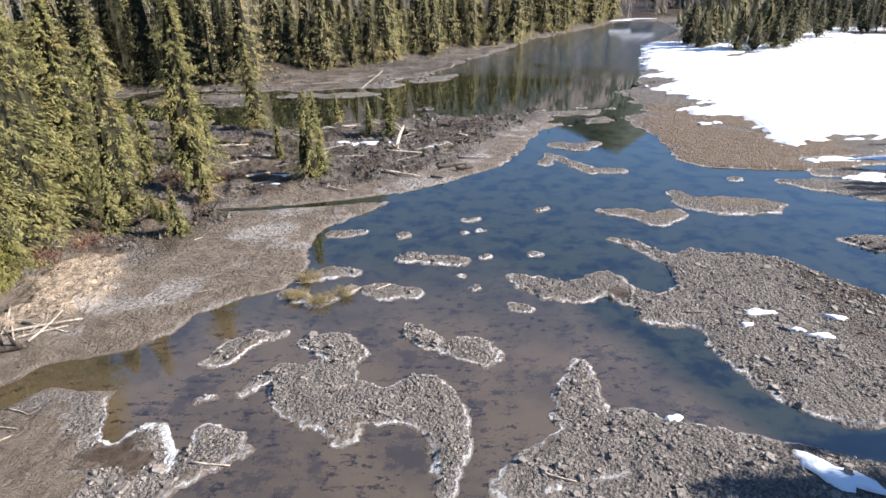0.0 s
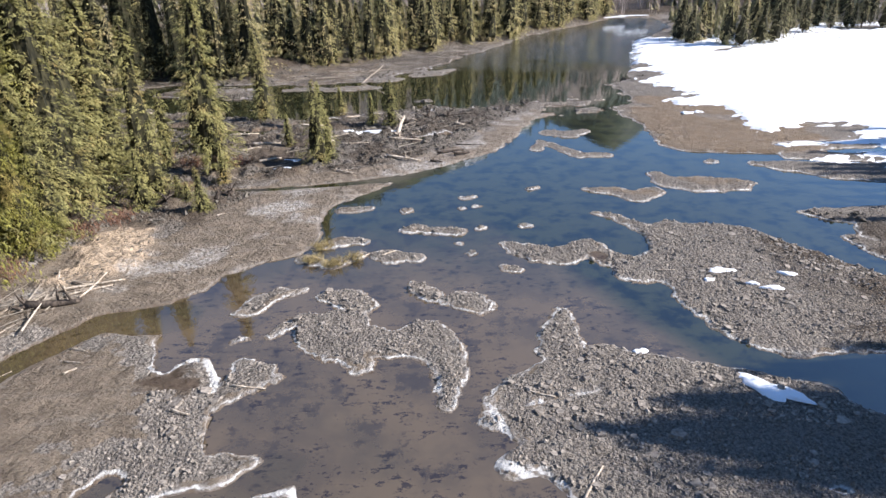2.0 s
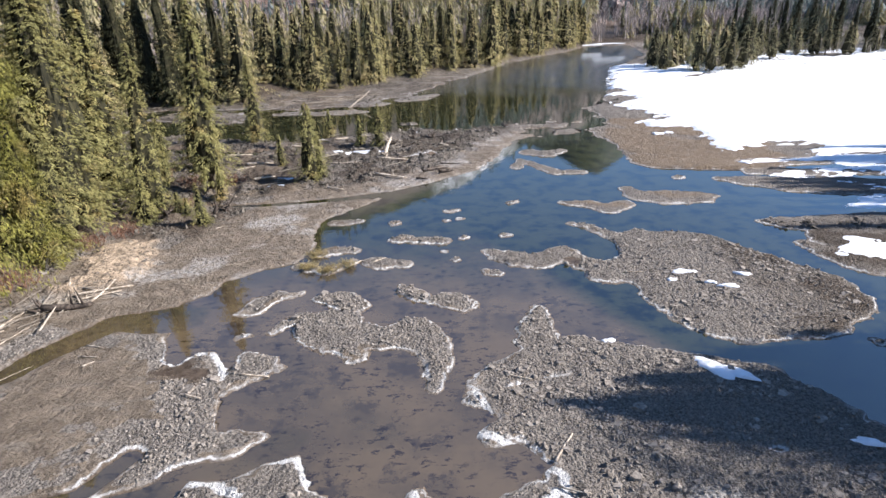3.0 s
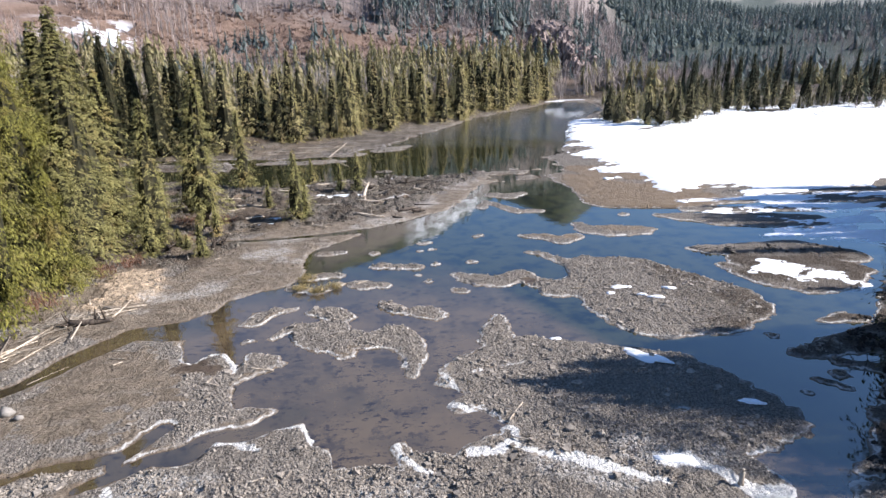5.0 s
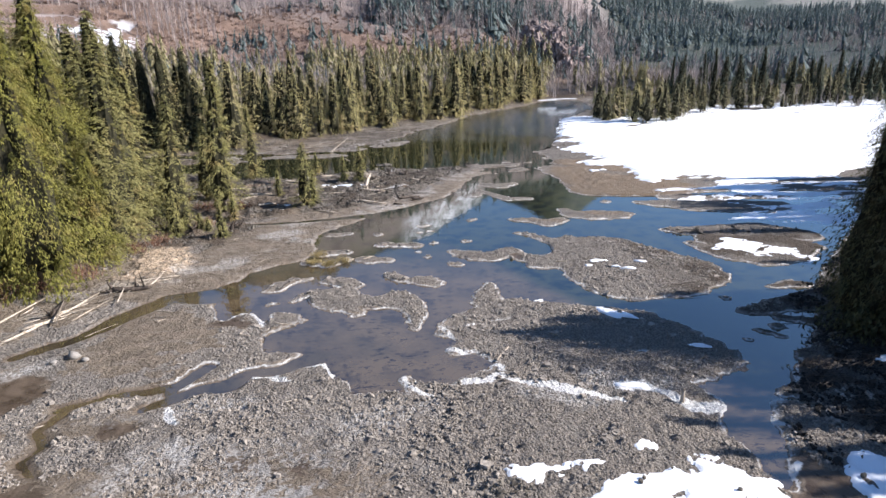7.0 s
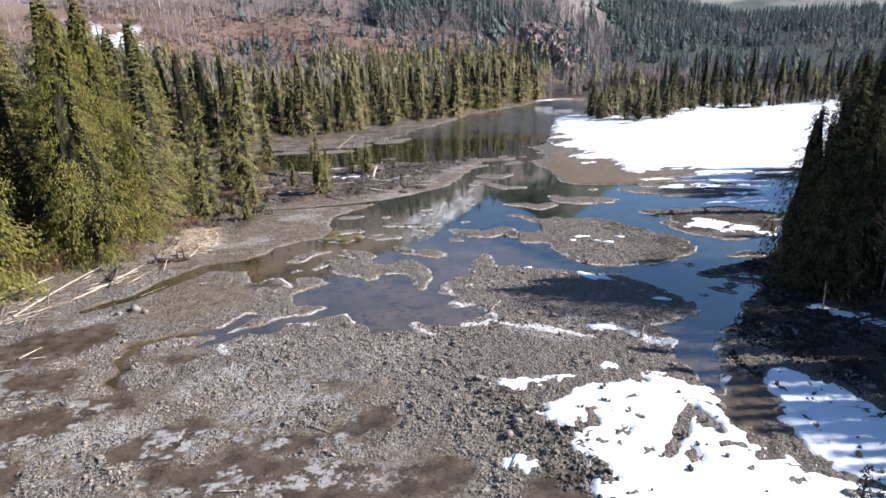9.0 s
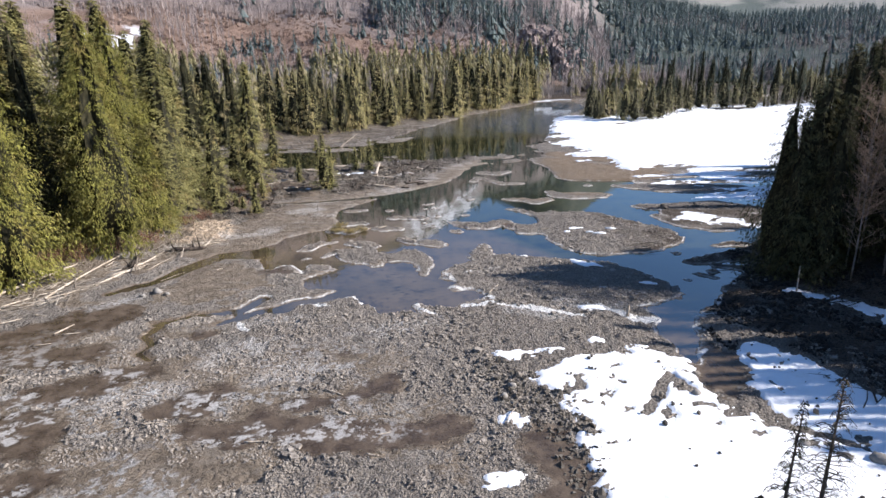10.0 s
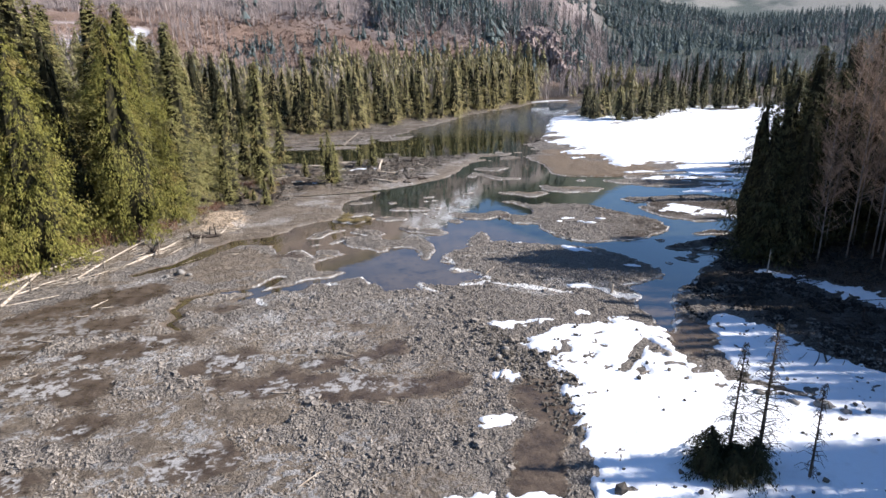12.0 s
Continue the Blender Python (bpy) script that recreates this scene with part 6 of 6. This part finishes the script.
def brush(x, y, r, h, seed, mat, label):
    """A bush of upswept bare stems."""
    rnd = random.Random(seed)
    pieces = []
    for k in range(70):
        an, q = rnd.uniform(0, 6.28), rnd.uniform(0, 1) ** 0.5 * r
        p = Vector((q * math.cos(an), q * math.sin(an), -0.1))
        top = p + Vector((rnd.uniform(-0.5, 0.5), rnd.uniform(-0.5, 0.5), h * rnd.uniform(0.5, 1.1)))
        pieces.append(prism([p, p.lerp(top, 0.55) + Vector((rnd.uniform(-0.1, 0.1), 0, 0)), top], [0.02, 0.014, 0.004], 3))
        for s in range(2):
            m = p.lerp(top, rnd.uniform(0.4, 0.8))
            pieces.append(prism([m, m + Vector((rnd.uniform(-0.3, 0.3), rnd.uniform(-0.3, 0.3), rnd.uniform(0.1, 0.35)))], [0.01, 0.003], 3))
    vs, fs = join(pieces)
    ob = mesh_object("bush", vs, fs, mat, None)
    ob.location = (x, y, ground_z(x, y))
    tagged(ob, label, "bush", "bushes")


for i, (x, y, r, h) in enumerate(((-30.5, 20.4, 1.3, 1.3), (-28.6, 22.0, 1.4, 1.2), (-26.6, 23.2, 1.2, 1.1), (-31.8, 17.0, 1.3, 1.2), (-32.6, 13.6, 1.4, 1.3), (-24.4, 25.8, 1.1, 1.0),
                                  (-23.0, 31.6, 1.0, 0.9), (-21.8, 34.0, 1.0, 0.9), (-19.4, 39.6, 1.0, 0.8), (-25.0, 48.0, 1.5, 0.9), (-28.0, 50.5, 1.6, 0.9), (-21.0, 46.5, 1.4, 0.7), (-17.6, 46.8, 1.2, 0.7), (-31.0, 19.0, 1.5, 1.0), (-31.6, 15.6, 1.5, 1.0), (-29.8, 21.4, 1.4, 1.0), (-32.8, 18.0, 1.6, 1.3), (-33.2, 11.6, 1.5, 1.0), (-29.2, 22.9, 1.2, 0.9))):
    brush(x, y, r, h, 400 + i, BRUSH, "low bush of bare red-brown stems")

for i, (x, y, r, h) in enumerate(((-6.3, 27.0, 0.45, 0.35), (-5.2, 27.7, 0.4, 0.3), (-7.6, 27.5, 0.4, 0.3), (-7.4, 29.6, 0.5, 0.25))):
    brush(x, y, r, h, 450 + i, DRYGRASS, "tuft of dry yellow grass on a mud island")


def bare_birch(x, y, h, seed):
    """A tall leafless birch with pale stem and fine limbs."""
    rnd = random.Random(seed)
    ob = new("bare_birch")
    bend = rnd.uniform(-0.9, 0.9)
    path = [Vector((bend * t * t, 0.3 * bend * t, h * t - 0.2)) for t in (0, 0.25, 0.5, 0.75, 1)]
    part("trunk", prism(path, [0.065, 0.055, 0.042, 0.026, 0.006], 6), BIRCH, ob)
    pieces = []
    for k in range(64):
        t = rnd.uniform(0.25, 0.97)
        p = Vector((bend * t * t, 0.3 * bend * t, h * t - 0.2))
        an, ln = rnd.uniform(0, 6.28), h * 0.16 * (1.15 - t) * rnd.uniform(0.6, 1.3) + 0.3
        q = p + Vector((math.cos(an) * ln, math.sin(an) * ln, ln * rnd.uniform(0.5, 1.2)))
        pieces.append(prism([p, p.lerp(q, 0.5) + Vector((0, 0, -0.08 * ln)), q], [0.018, 0.012, 0.004], 3))
        for s in range(9):
            m = p.lerp(q, rnd.uniform(0.35, 1))
            pieces.append(prism([m, m + Vector((rnd.uniform(-0.5, 0.5), rnd.uniform(-0.5, 0.5), rnd.uniform(0, 0.6)))], [0.01, 0.003], 3))
    part("twig_crown", join(pieces), BROWNTWIG, ob)
    ob.location = (x, y, ground_z(x, y))
    tagged(ob, "leafless pale birch among the dark bank trees", "birch tree", "bare birches")


for i, (x, y, h) in enumerate(((30.8, 9.0, 15.0), (31.6, 7.6, 14.5), (30.6, 6.4, 13.5), (32.4, 8.2, 16.0), (33.2, 6.6, 15.5), (31.4, 5.0, 13.0), (29.6, 8.6, 12.5), (32.0, 10.4, 15.5), (33.8, 8.8, 16.5), (30.0, 10.0, 13.0),
                               (34.4, 5.4, 15.0), (32.6, 4.0, 13.0), (30.8, 3.4, 11.5), (35.0, 7.2, 16.0), (29.0, 7.2, 10.0), (33.4, 10.8, 15.5), (31.0, 11.8, 14.0), (32.2, 2.0, 12.0))):
    bare_birch(x, y, h, 600 + i)

# saplings standing in the snow, shade put into their dark needles
sap = [tree("sapling", 91 + i, SHADELEAF, lab, height=h, radius=r, kind="sparse", gap=0.17, arms=4, per=p, bare=0.08, size=s, holes=0.15)
       for i, (h, r, p, s, lab) in enumerate(((5.4, 0.6, 24, 0.2, "thin leaning spruce sapling in the snow"), (6.2, 1.25, 18, 0.2, "open-branched pine sapling in the snow"),
                                             (4.2, 0.4, 2, 0.15, "dead bare spruce pole in the snow")))]
for ob, x, y in zip(sap, (10.3, 11.4, 12.9), (-14.0, -14.2, -15.2)):
    plant(ob, x, y)
low = [tree("juniper_bush", 97 + i, SHADELEAF, "low dense evergreen bush in the snow, shade painted into it", height=h, radius=r, kind="cedar", gap=0.08, arms=11, per=18, bare=0.01, size=0.36) for i, (h, r) in enumerate(((1.7, 1.1), (1.3, 1.1)))]
for k, x, y in ((0, 9.6, -13.9), (1, 10.3, -14.4), (0, 10.9, -14.7), (1, 9.2, -14.5), (1, 9.9, -15.0)):
    plant(low[k], x, y)


def stone(x, y, s, seed):
    vs, fs = lump(seed)
    ob = mesh_object("stone", [v * s for v in vs], fs, STONE, None, True)
    ob.matrix_world = pose(x, y, ground_z(x, y) + 0.12 * s, 0, 0, seed * 40)
    tagged(ob, "rounded grey-brown stone on the mud", "stone", "stones")


for i, (x, y, s) in enumerate(((-19.0, 12.4, 0.9), (-18.2, 12.0, 0.5), (-19.8, 11.8, 0.4), (8.5, 27.0, 0.4), (3.4, -3.2, 0.6), (2.8, -4.2, 0.5), (14.5, -9.2, 0.7), (15.6, -10.2, 0.6), (16.8, -10.6, 0.9), (17.4, -11.2, 0.5),
                                (12.0, -4.9, 0.6), (6.6, 50.2, 0.5), (5.0, 47.4, 0.4))):
    stone(x, y, s, 700 + i)


# ---- the far cliff ----
def crag(x, y, z, sx, sy, sz, seed, parent):
    """One jointed buttress of rock with split faces."""
    b = bmesh.new()
    bmesh.ops.create_icosphere(b, subdivisions=4, radius=1.0)
    for v in b.verts:
        p = v.co.copy()
        d = noise.noise(p * 1.3 + Vector((seed * 7, 0, 0))) * 0.3 + noise.cell(Vector((p.x * 5.5 + seed, p.y * 5.5, p.z * 1.1))) * 0.2 + noise.noise(Vector((p.x * 7 + seed, p.y * 7, p.z * 2.2))) * 0.16
        v.co = p * (0.9 + d)
        v.co = Vector((v.co.x * sx, v.co.y * sy, v.co.z * sz))
    data = [v.co + Vector((x, y, z)) for v in b.verts], [tuple(v.index for v in f.verts) for f in b.faces]
    b.free()
    part("rock", data, CLIFF, parent)


cliff = tagged(new("rock_cliff"), "pinkish grey jointed rock cliff above the woods", "cliff")
for i, (az, r, up, sx, sz) in enumerate(((11.6, 322, -4, 7, 5), (12.6, 324, 2, 6, 7), (13.5, 326, 6, 6, 8), (14.3, 324, 0, 5, 8), (15.0, 325, 4, 6, 9), (15.8, 324, -2, 5, 8), (16.6, 326, 2, 6, 7), (17.4, 325, -4, 6, 6),
                                         (13.0, 342, 4, 8, 7), (14.4, 344, 8, 9, 8), (15.8, 343, 6, 8, 7), (16.9, 341, 0, 7, 6))):
    cx, cy = r * math.sin(radians(az)), r * math.cos(radians(az)) - 15
    crag(cx, cy, ground_z(cx, cy) + up * 0.2, sx, 4.5, sz, i + 1, cliff)
